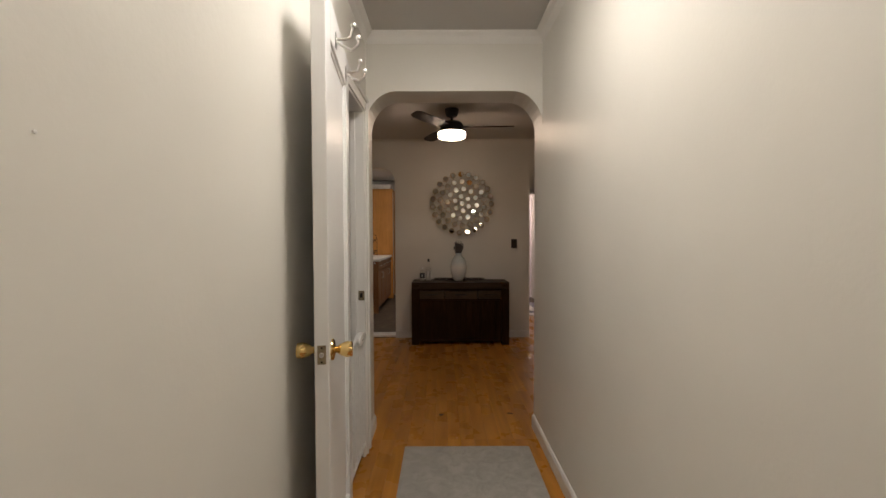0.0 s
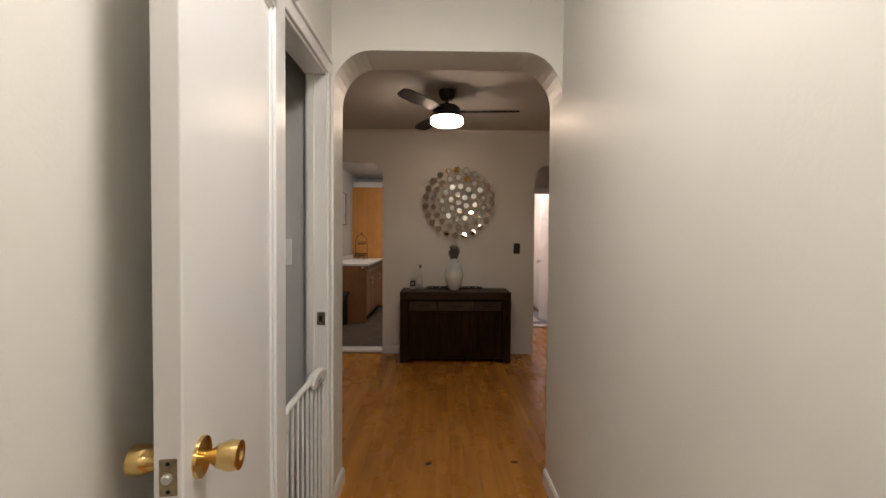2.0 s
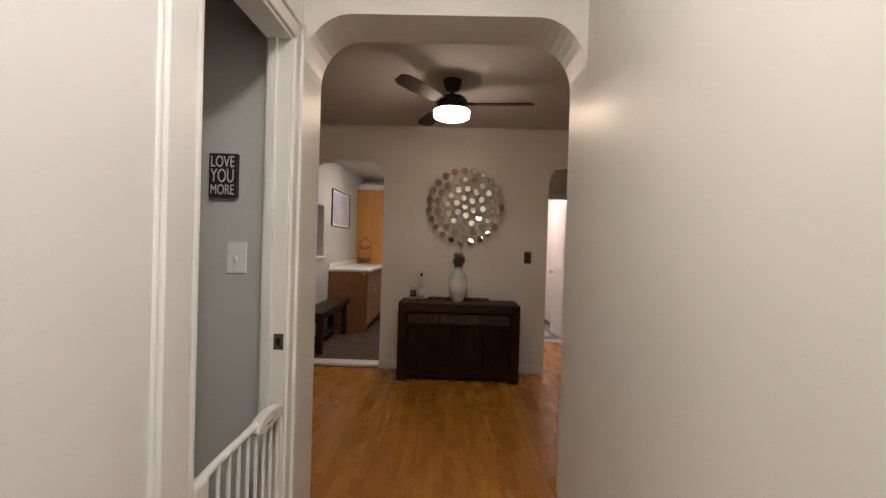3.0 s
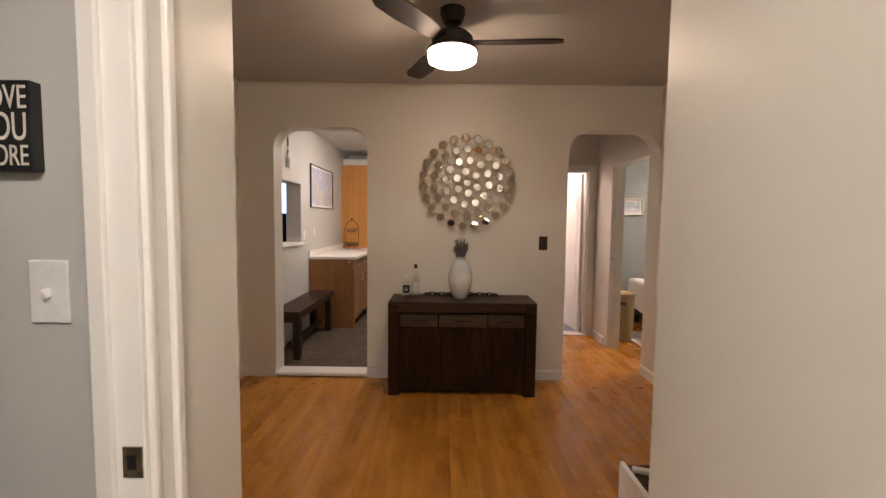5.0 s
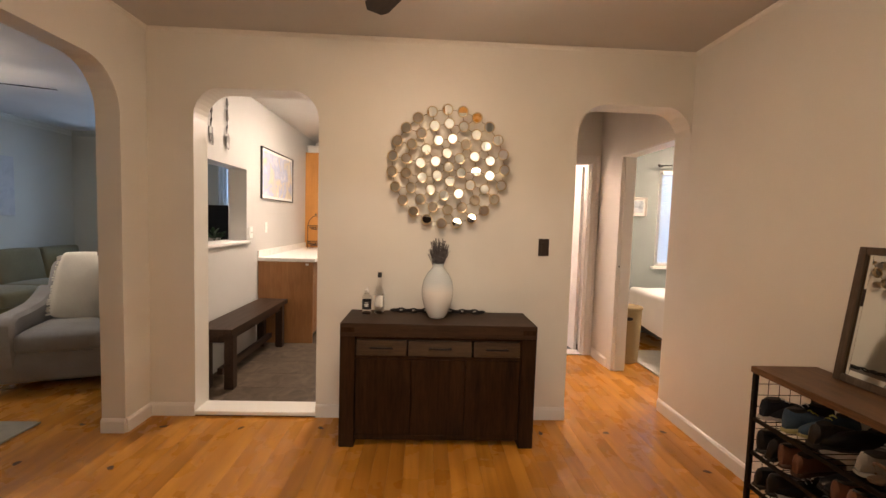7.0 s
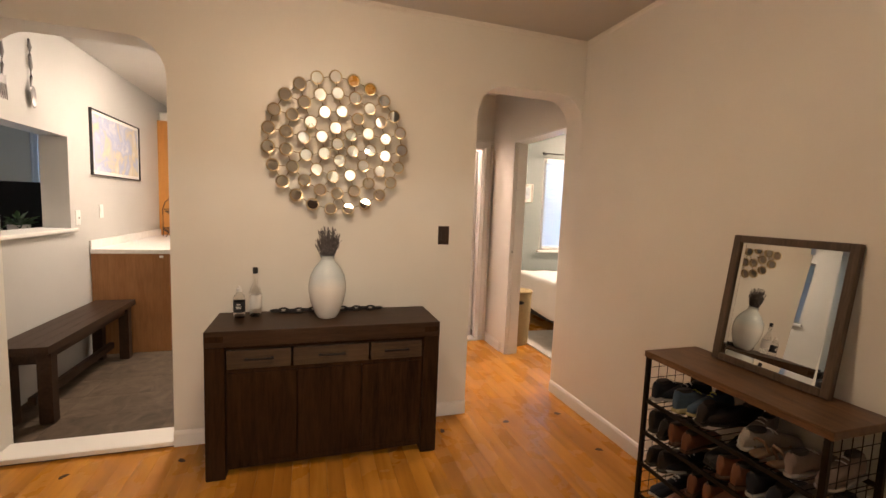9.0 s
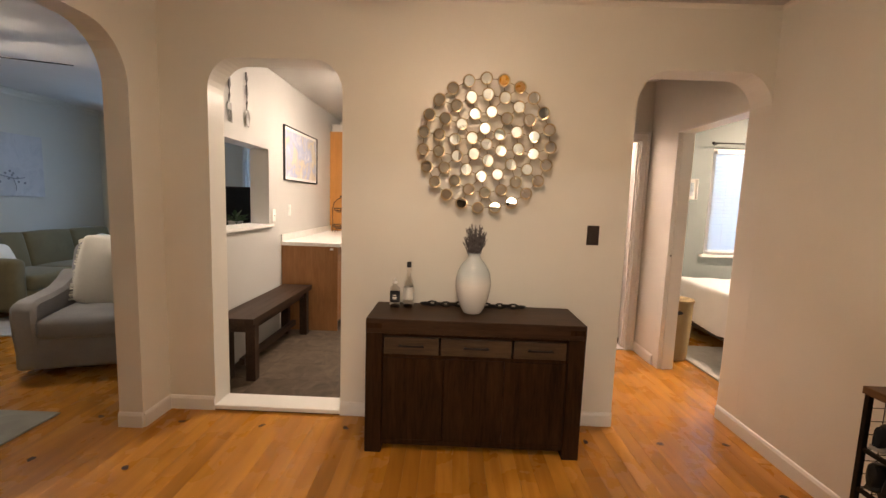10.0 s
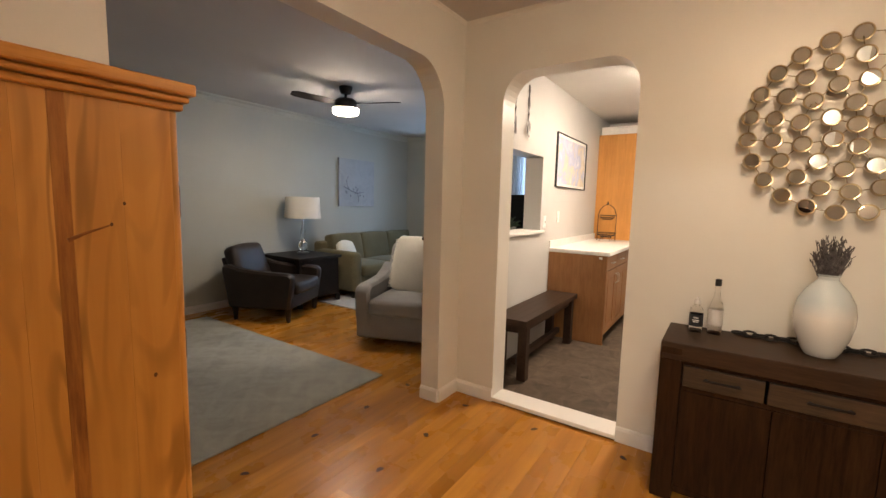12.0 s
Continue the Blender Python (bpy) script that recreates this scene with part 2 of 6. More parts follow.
DOORP = paint("white_door_gloss", (0.78, 0.77, 0.75), 0.34, 0.03, 40, 0.5, 0.03)
PLANK = floor_wood("honey_pine_plank", (0.39, 0.160, 0.019), (0.58, 0.268, 0.041))
SUBFLOOR = plain("dark_gap_and_sill_shadow", (0.06, 0.03, 0.015), 0.8)
KNOT = plain("dark_knot", (0.035, 0.013, 0.007), 0.6, 0.2)
PINE_KNOT = plain("brown_pine_knot", (0.10, 0.036, 0.012), 0.4, 0.4, 0.3)
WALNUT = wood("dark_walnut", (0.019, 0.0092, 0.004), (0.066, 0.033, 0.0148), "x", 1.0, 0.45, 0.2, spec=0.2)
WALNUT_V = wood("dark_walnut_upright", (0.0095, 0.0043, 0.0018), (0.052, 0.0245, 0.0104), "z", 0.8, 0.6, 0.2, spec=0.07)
WALNUT_D = wood("weathered_walnut_drawer", (0.038, 0.023, 0.012), (0.105, 0.066, 0.036), "x", 1.3, 0.45, 0.2, True, 0, 0.15)
IRON = metal("black_iron", (0.035, 0.032, 0.03), 0.5)
BLACK = plain("matt_black", (0.012, 0.011, 0.011), 0.5)
BROWN_PLATE = plain("dark_bronze_plate", (0.035, 0.022, 0.016), 0.35)
WHITE_PL = plain("white_plastic", (0.80, 0.79, 0.76), 0.35)
BRASS = metal("polished_brass", (0.78, 0.56, 0.22), 0.16)
OLD_BRASS = metal("worn_brass", (0.36, 0.30, 0.20), 0.45, 0.4, 60)
NICKEL = metal("brushed_nickel", (0.62, 0.60, 0.57), 0.28)
SILVER = metal("antique_pewter", (0.24, 0.23, 0.22), 0.5, 0.4)
GOLD_RIM = metal("champagne_rim", (0.55, 0.45, 0.29), 0.3)
MIRROR = mirror("mirror_glass", (0.66, 0.65, 0.61))
GLASS = glass("clear_glass")
THIN_GLASS = glass("thin_bottle_glass", (1, 1, 1), 0.03, 1.12)
BLADE = wood("dark_fan_blade", (0.014, 0.010, 0.009), (0.045, 0.034, 0.03), "x", 1, 0.6)
PINE = pine_board("orange_pine", (0.43, 0.182, 0.033), (0.65, 0.312, 0.069))
PINE_DARK = wood("dark_pine_streak", (0.20, 0.068, 0.018), (0.50, 0.21, 0.05), "z", 0.8, 0.3, 0.08)
BRANCH = plain("brown_branch_scar", (0.20, 0.072, 0.02), 0.4, 0.3, 0.3)
PINE_X = wood("orange_pine_moulding", (0.44, 0.175, 0.037), (0.62, 0.29, 0.07), "y", 0.7, 0.28, 0.08)
RACK_TOP = wood("rustic_brown_board", (0.06, 0.030, 0.015), (0.21, 0.115, 0.058), "y", 1.2, 0.4, 0.2)
CABINET = wood("brown_maple_cabinet", (0.28, 0.125, 0.046), (0.40, 0.195, 0.078), "z", 0.5, 0.4, 0.05)
PANEL = wood("orange_maple_panel", (0.54, 0.24, 0.058), (0.68, 0.33, 0.09), "z", 0.3, 0.4, 0.05)
COUNTER = plain("white_laminate", (0.80, 0.78, 0.74), 0.3)
BENCHW = wood("dark_bench_wood", (0.018, 0.0095, 0.0055), (0.056, 0.031, 0.018), "y", 1.0, 0.42, 0.15, spec=0.2)
TILE = tile_mat("slate_grey_tile", (0.048, 0.034, 0.023), (0.125, 0.090, 0.060))
GROUT = plain("dark_grout", (0.078, 0.057, 0.038), 0.9)
BATH_TILE = tile_mat("grey_bath_tile", (0.16, 0.16, 0.18), (0.26, 0.26, 0.29))
RUNNER = rug_mat("grey_beige_runner", (0.36, 0.34, 0.30), (0.50, 0.48, 0.44), 14)
RUG = rug_mat("grey_blue_rug", (0.30, 0.30, 0.262), (0.43, 0.43, 0.385), 5, 5)
RUG_PALE = rug_mat("pale_rug", (0.50, 0.49, 0.46), (0.62, 0.61, 0.58), 9)
GREY_CLOTH = cloth("grey_upholstery", (0.29, 0.285, 0.28))
OLIVE_CLOTH = cloth("olive_upholstery", (0.165, 0.142, 0.075))
CREAM_CLOTH = cloth("cream_cotton", (0.82, 0.78, 0.68), 180, 0.95, 0.05)
WHITE_LINEN = cloth("white_bedding", (0.78, 0.77, 0.76), 150, 0.95, 0.04, 0.3)
SHADE = cloth("white_lampshade", (0.74, 0.72, 0.66), 300, 0.9, 0.03)
LEATHER = leather("dark_brown_leather", (0.024, 0.016, 0.012))
ESPRESSO = wood("espresso_wood", (0.010, 0.007, 0.005), (0.026, 0.018, 0.013), "x", 1, 0.5, 0.1, spec=0.2)
DARK_LEG = wood("dark_leg", (0.015, 0.010, 0.008), (0.04, 0.028, 0.02), "z", 1, 0.4)
SHEER = sheer("white_sheer", (0.80, 0.82, 0.85))
SLAT = sheer("translucent_white_slat", (0.72, 0.79, 0.86), 0.08)
WICKER = wicker_mat("pale_wicker", (0.62, 0.46, 0.22))
VASE = vase_mat("white_and_pale_blue_glaze")
STEM = plain("dried_lavender", (0.11, 0.10, 0.10), 0.9, 0.2, 0.5, 60)
LEAF = plain("green_leaf", (0.05, 0.10, 0.045), 0.5, 0.4, 0.4, 30)
MAT_WHITE = plain("white_paper", (0.78, 0.76, 0.72), 0.8, 0.2, 0.03)
MAP_ART = art_mat("pale_map_print", (0.64, 0.62, 0.62), (0.38, 0.43, 0.60), (0.62, 0.53, 0.38), 4)
SEA_ART = art_mat("blue_seascape_print", (0.16, 0.20, 0.25), (0.36, 0.42, 0.48), (0.62, 0.64, 0.66), 6)
BIRD_ART = art_mat("pale_grey_canvas_print", (0.40, 0.41, 0.42), (0.44, 0.45, 0.46), (0.38, 0.39, 0.41), 3)
LAMP_W = glow("warm_dining_diffuser", (1.0, 0.735, 0.49), LAMP_DINING)
LAMP_WB = glow("warm_dining_lens", (1.0, 0.735, 0.49), LAMP_LENS)
LAMP_LR = glow("neutral_living_diffuser", (1.0, 0.86, 0.70), LAMP_LIVING)
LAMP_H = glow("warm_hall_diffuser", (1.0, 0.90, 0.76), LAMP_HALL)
LAMP_FILL = glow("dim_hall_fill_diffuser", (1.0, 0.90, 0.76), LAMP_HALL_FILL)
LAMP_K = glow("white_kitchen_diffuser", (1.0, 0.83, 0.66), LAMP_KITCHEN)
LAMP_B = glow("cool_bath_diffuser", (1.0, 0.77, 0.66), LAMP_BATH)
LAMP_BD = glow("warm_bedroom_diffuser", (1.0, 0.76, 0.56), LAMP_BED)
LETTER = plain("off_white_letter_paint", (0.70, 0.66, 0.56), 0.6)
SCREEN = plain("black_screen", (0.006, 0.006, 0.007), 0.12)


# ---------- mesh helpers ----------
def bx(x0, x1, y0, y1, z0, z1, bev=0.0, seg=2):
    bm = bmesh.new()
    bmesh.ops.create_cube(bm, size=1)
    for v in bm.verts:
        v.co = ((x0 + x1) / 2 + v.co.x * (x1 - x0), (y0 + y1) / 2 + v.co.y * (y1 - y0), (z0 + z1) / 2 + v.co.z * (z1 - z0))
    if bev:
        bmesh.ops.bevel(bm, geom=bm.edges[:], offset=min(bev, 0.48 * min(abs(x1 - x0), abs(y1 - y0), abs(z1 - z0))), segments=seg, profile=0.5, affect="EDGES")
    return bm


def cat(*bms):
    out = bmesh.new()
    me = bpy.data.meshes.new("tmp")
    for b in bms:
        b.to_mesh(me)
        out.from_mesh(me)
        b.free()
    bpy.data.meshes.remove(me)
    return out


def moved(bm, m):
    bmesh.ops.transform(bm, matrix=m, verts=bm.verts[:])
    return bm


def prism(poly, axis, a, b, bev=0.0):
    """A polygon in the two other axes, in order, pushed along one axis from a to b."""
    bm = bmesh.new()
    put = {"x": lambda u, v, w: (w, u, v), "y": lambda u, v, w: (u, w, v), "z": lambda u, v, w: (u, v, w)}[axis]
    lo = [bm.verts.new(put(u, v, a)) for u, v in poly]
    hi = [bm.verts.new(put(u, v, b)) for u, v in poly]
    bm.faces.new(lo)
    bm.faces.new(hi)
    for i in range(len(poly)):
        j = (i + 1) % len(poly)
        bm.faces.new((lo[i], lo[j], hi[j], hi[i]))
    bmesh.ops.recalc_face_normals(bm, faces=bm.faces[:])
    if bev:
        bmesh.ops.bevel(bm, geom=bm.edges[:], offset=bev, segments=1, affect="EDGES")
    return bm


def lathe(profile, seg=24, close=True):
    bm = bmesh.new()
    rings = []
    for r, z in profile:
        rings.append([bm.verts.new((r * math.cos(2 * math.pi * i / seg), r * math.sin(2 * math.pi * i / seg), z)) for i in range(seg)])
    for a, b in zip(rings, rings[1:]):
        for i in range(seg):
            bm.faces.new((a[i], a[(i + 1) % seg], b[(i + 1) % seg], b[i]))
    if close:
        bm.faces.new(rings[0][::-1])
        bm.faces.new(rings[-1])
    bmesh.ops.recalc_face_normals(bm, faces=bm.faces[:])
    return bm


def tube(points, r, seg=8, closed=False):
    bm = bmesh.new()
    pts = [Vector(p) for p in points]
    n = len(pts)
    rings = []
    for i, p in enumerate(pts):
        d = (pts[(i + 1) % n] - pts[i - 1]) if closed else (pts[min(i + 1, n - 1)] - pts[max(i - 1, 0)])
        q = d.to_track_quat("Z", "Y")
        rr = r[i] if isinstance(r, (list, tuple)) else r
        rings.append([bm.verts.new(p + q @ Vector((rr * math.cos(2 * math.pi * k / seg), rr * math.sin(2 * math.pi * k / seg), 0))) for k in range(seg)])
    for i in range(n if closed else n - 1):
        a, b = rings[i], rings[(i + 1) % n]
        for k in range(seg):
            bm.faces.new((a[k], a[(k + 1) % seg], b[(k + 1) % seg], b[k]))
    if not closed:
        bm.faces.new(rings[0][::-1])
        bm.faces.new(rings[-1])
    bmesh.ops.recalc_face_normals(bm, faces=bm.faces[:])
    return bm


def puff(x0, x1, y0, y1, z0, z1, bulge=0.03, n=6, bev=0.04):
    """A soft cushion."""
    bm = bx(x0, x1, y0, y1, z0, z1, bev, 3)
    bmesh.ops.subdivide_edges(bm, edges=[e for e in bm.edges if e.calc_length() > 0.1], cuts=n, use_grid_fill=True)
    c = Vector(((x0 + x1) / 2, (y0 + y1) / 2, (z0 + z1) / 2))
    h = Vector(((x1 - x0) / 2, (y1 - y0) / 2, (z1 - z0) / 2))
    for v in bm.verts:
        q = [(v.co[i] - c[i]) / h[i] for i in range(3)]
        for i in range(3):
            j, k = (i + 1) % 3, (i + 2) % 3
            w = max(0, 1 - q[j] ** 2) * max(0, 1 - q[k] ** 2)
            v.co[i] += q[i] * bulge * w
    return bm


def mesh_of(name, bm, material, smooth=False):
    me = bpy.data.meshes.new(name)
    bm.to_mesh(me)
    bm.free()
    me.materials.append(material)
    if smooth:
        for p in me.polygons:
            p.use_smooth = True
        me.set_sharp_from_angle(angle=radians(38))
    return me


def part(name, bm, material, parent, label="", smooth=False, m=None):
    ob = new(name, mesh_of(name, bm, material, smooth))
    ob.parent = parent
    if m is not None:
        ob.matrix_basis = m
    if label:
        ob["label"] = label
    return ob


def shared(name, me, parent, m):
    ob = new(name, me)
    ob.parent = parent
    ob.matrix_basis = m
    return ob


def thing(name, label, category, m=None, group="", kind=""):
    ob = new(name)
    if m is not None:
        ob.matrix_basis = m
    ob.empty_display_size = 0.1
    return tagged(ob, label, category, group, kind)


def solid(name, bm, material, label, category, kind="", smooth=False, m=None, group=""):
    ob = new(name, mesh_of(name, bm, material, smooth))
    if m is not None:
        ob.matrix_basis = m
    return tagged(ob, label, category, group, kind)


def structure(name, bm, material, label, category="wall"):
    return solid(name, bm, material, label, category, "structure")


# ---------- the large structure ----------
H = 2.505                     # ceiling
HL, HR = -0.575, 0.498        # hall walls
YA, YB = 2.55, 2.772          # the hall's arch, near and far face
YW, YW2 = 5.29, 5.465         # back wall of the dining room, both faces
XL, XL2 = -1.79, -1.93        # wall to the living room, both faces
XR = 1.76                     # right-hand wall
XK = -1.755                   # kitchen side of the wall to the living room


def arch(a, b, top, r, r2=None, n=9):
    """The outline of an opening from a to b along the wall, up, over and down again; r 0 at a flush side."""
    r2 = r if r2 is None else r2
    k = 1.12
    left = [(a, 0)] + [(a + r * (1 - math.cos(t)), top - r * k + r * k * math.sin(t)) for t in [math.pi / 2 * i / n for i in range(n + 1)]]
    right = [(b - r2 * (1 - math.cos(t)), top - r2 * k + r2 * k * math.sin(t)) for t in [math.pi / 2 * i / n for i in range(n, -1, -1)]] + [(b, 0)]
    return left + right


def wall_with(a, b, openings, top=H):
    """The outline of a wall from a to b, notched by openings that reach the floor."""
    out = [(a, 0)]
    for o in openings:
        out += o
    return out + [(b, 0), (b, top), (a, top)]


def clean(poly):
    out = []
    for p in poly:
        if not out or (abs(p[0] - out[-1][0]) + abs(p[1] - out[-1][1])) > 1e-5:
            out.append(p)
    return out


rect = lambda a, b, top: [(a, 0), (a, top), (b, top), (b, 0)]

# hall
structure("wall_hall_left", prism(clean(wall_with(-1.3, YB, [rect(1.89, 2.425, 2.01)])), "x", HL - 0.078, HL), WALL, "smooth off-white plaster wall of the narrow hall")
structure("wall_hall_right", bx(HR, HR + 0.11, -1.3, YB, 0, H), WALL, "smooth off-white plaster wall with a satin sheen")
structure("wall_hall_end", bx(HL - 0.11, HR + 0.11, -1.42, -1.3, 0, H), WALL, "plain off-white end wall of the hall")
structure("wall_hall_arch", prism(clean(arch(HL, HR, 2.163, 0.185)[1:-1] + [(HR, H), (HL, H)]), "y", YA, YB), WALL, "off-white plaster arch between hall and dining room")
structure("wall_dining_front_left", bx(XL, HL - 0.078, YB - 0.12, YB, 0, H), WALL, "off-white wall beside the hall arch")
structure("wall_dining_front_right", bx(HR + 0.11, XR + 0.12, YB - 0.12, YB, 0, H), WALL, "off-white wall beside the hall arch")
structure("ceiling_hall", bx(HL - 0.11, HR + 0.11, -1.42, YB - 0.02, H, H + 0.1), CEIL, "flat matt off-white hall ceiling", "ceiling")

# dining room
structure("wall_back", prism(clean(wall_with(XL2, XR, [arch(-1.502, -0.708, 2.147, 0.165), arch(0.99, XR - 0.0005, 2.147, 0.18)])), "y", YW, YW2), WALL, "off-white plaster wall with two round-cornered arches")
structure("wall_right", prism(clean(wall_with(YB - 0.12, 8.0, [rect(YW2, 6.29, 1.99)])), "x", XR, XR + 0.12), WALL, "off-white wall with a bedroom doorway")
structure("wall_living", prism(clean(wall_with(YB - 1.3, YW, [arch(3.33, 5.055, 2.17, 0.24)])), "x", XL2, XL), WALL, "off-white wall with a wide arch to the living room")
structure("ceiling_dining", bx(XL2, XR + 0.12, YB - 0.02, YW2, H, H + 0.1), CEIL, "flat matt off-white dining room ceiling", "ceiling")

# vestibule and bathroom
structure("wall_vestibule_back", prism(clean(wall_with(0.87, XR, [rect(1.10, 1.67, 1.98)])), "y", 6.75, 6.86), WALL, "off-white wall with a bathroom doorway")
structure("wall_vestibule_left", bx(0.75, 0.87, YW2, 8.9, 0, H), WALL, "plain off-white wall of the small passage")
structure("ceiling_vestibule", bx(0.75, XR, YW2, 8.9, H, H + 0.1), CEIL, "flat off-white passage ceiling", "ceiling")
structure("wall_bath_back", bx(0.87, XR, 8.78, 8.9, 0, H), paint("pale_lilac_bath_paint", (0.70, 0.66, 0.68)), "pale painted bathroom wall")
structure("wall_bath_right", bx(XR, XR + 0.12, 8.0, 8.9, 0, H), WALL, "pale painted bathroom wall")

# bedroom
structure("wall_bed_back", cat(bx(XR + 0.12, 2.92, 7.72, 7.86, 0, H), bx(2.92, 3.66, 7.72, 7.86, 0, 0.86), bx(2.92, 3.66, 7.72, 7.86, 2.07, H), bx(3.66, 5.2, 7.72, 7.86, 0, H)), WALL_GREEN, "grey-green bedroom wall with one window")
structure("wall_bed_right", bx(5.2, 5.32, 4.6, 7.86, 0, H), WALL_GREEN, "grey-green bedroom wall")
structure("wall_bed_front", bx(XR + 0.12, 5.2, 4.6, 4.72, 0, H), WALL_GREEN, "grey-green bedroom wall")
structure("ceiling_bed", bx(XR + 0.12, 5.32, 4.6, 7.86, H, H + 0.1), CEIL, "white bedroom ceiling", "ceiling")

# kitchen
structure("wall_kitchen_left", cat(bx(XL2, XK, YW2, 5.87, 0, H), bx(XL2, XK, 6.69, 9.2, 0, H), bx(XL2, XK, 5.87, 6.69, 0, 1.07), bx(XL2, XK, 5.87, 6.69, 1.785, H)), WALL_KITCHEN, "white kitchen wall with a pass-through opening")
structure("wall_kitchen_back", bx(XL2, 0.75, 9.2, 9.32, 0, H), WALL_KITCHEN, "white kitchen end wall")
structure("wall_kitchen_right", bx(0.63, 0.75, YW2, 9.2, 0, H), WALL_KITCHEN, "white kitchen side wall")
structure("ceiling_kitchen", bx(XL2, 0.75, YW2, 9.32, H, H + 0.1), CEIL_WHITE, "white kitchen ceiling", "ceiling")

# living room
LX, LY = -5.28, 9.02
structure("wall_living_far", bx(LX - 0.12, LX, 1.4, LY + 0.14, 0, H), WALL_BLUE, "pale blue-grey living room wall")
W = [(-4.62, -3.86), (-3.02, -2.26)]
structure("wall_living_back", cat(*[bx(a, b, LY, LY + 0.14, 0, H) for a, b in ((LX, W[0][0]), (W[0][1], W[1][0]), (W[1][1], XL2))], *[bx(a, b, LY, LY + 0.14, z0, z1) for a, b in W for z0, z1 in ((0, 0.8), (2.12, H))]), WALL_BLUE, "pale blue-grey living room wall with two windows")
structure("wall_living_front", bx(LX, XL2, 1.28, 1.4, 0, H), WALL_BLUE, "plain pale blue-grey living room wall")
structure("wall_living_inner", bx(XL2 - 0.006, XL2, 5.465, LY, 0, 1.07), WALL_BLUE, "pale blue-grey painted side of the kitchen wall")
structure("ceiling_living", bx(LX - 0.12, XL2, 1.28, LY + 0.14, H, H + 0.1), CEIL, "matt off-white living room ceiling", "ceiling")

# side room behind the small door
structure("wall_side_far", bx(-2.1, HL - 0.078, 2.47, 2.58, 0, H), WALL_GREY, "mid-grey painted wall of the side room")
structure("wall_side_near", bx(-2.1, HL - 0.078, 1.2, 1.31, 0, H), WALL_GREY, "mid-grey painted wall of the side room")
structure("wall_side_left", bx(-2.1, -2.0, 1.31, 2.47, 0, H), WALL_GREY, "mid-grey painted wall of the side room")
structure("ceiling_side", bx(-2.1, HL - 0.078, 1.2, 2.58, H, H + 0.1), CEIL, "off-white side room ceiling", "ceiling")


# baseboards, crowns and casings
def crown_run(axis, a, b, at, out, s=0.05, mat=None):
    """Axis along which it runs; profile between wall and ceiling."""
    prof = [(at, H), (at + out * s, H), (at + out * s * 0.9, H - s * 0.22), (at + out * s * 0.45, H - s * 0.5), (at + out * s * 0.2, H - s * 0.95), (at, H - s * 1.2)]
    return solid("crown_trim", prism(prof, axis, a, b), mat or TRIM, "white crown moulding under the ceiling", "trim", "structure")


def run_y(a, b, at, out):
    t = 0.014 * out
    h = 0.088
    prof = [(at, 0), (at + t, 0), (at + t, h - 0.018), (at + t * 0.55, h - 0.004), (at + t * 0.2, h), (at, h)]
    return solid("baseboard", prism(prof, "y", a, b), TRIM, "white painted baseboard with a rounded top", "baseboard", "structure")


def run_x(a, b, at, out):
    t = 0.014 * out
    h = 0.088
    prof = [(at, 0), (at + t, 0), (at + t, h - 0.018), (at + t * 0.55, h - 0.004), (at + t * 0.2, h), (at, h)]
    return solid("baseboard", prism(prof, "x", a, b), TRIM, "white painted baseboard with a rounded top", "baseboard", "structure")


run_y(-1.3, 1.805, HL, 1), run_y(2.51, YB, HL, 1), run_y(-1.3, YB, HR, -1)
run_y(YB + 0.014, YW2, XR, -1), run_y(6.37, 6.75, XR, -1)
run_x(XL, -1.502, YW, -1), run_x(-0.708, 0.976, YW, -1)
run_y(YW - 0.012, YW2, 0.99, -1)
run_y(5.055, YW - 0.014, XL, 1), run_x(XL2, XL, 5.055, -1), run_y(YB + 0.014, 3.33, XL, 1)
run_x(XL, HL - 0.078, YB, 1), run_x(HR + 0.11, XR, YB, 1)
run_y(1.4, LY, LX, 1), run_x(LX, XL2, LY, -1), run_x(1.75, XR - 0.016, 6.75, -1)
run_x(-2.0, HL - 0.078, 2.47, -1)
crown_run("y", -1.3, YA, HL, 1), crown_run("y", -1.3, YA, HR, -1), crown_run("x", HL, HR, YA, -1)
crown_run("y", 1.4, LY, LX, 1, 0.06, WALL_BLUE), crown_run("x", LX, XL2, LY, -1, 0.06, WALL_BLUE)
crown_run("x", XL, XR, YW, -1, 0.018, WALL), crown_run("y", YB, YW, XL, 1, 0.018, WALL), crown_run("y", YB, YW, XR, -1, 0.018, WALL)


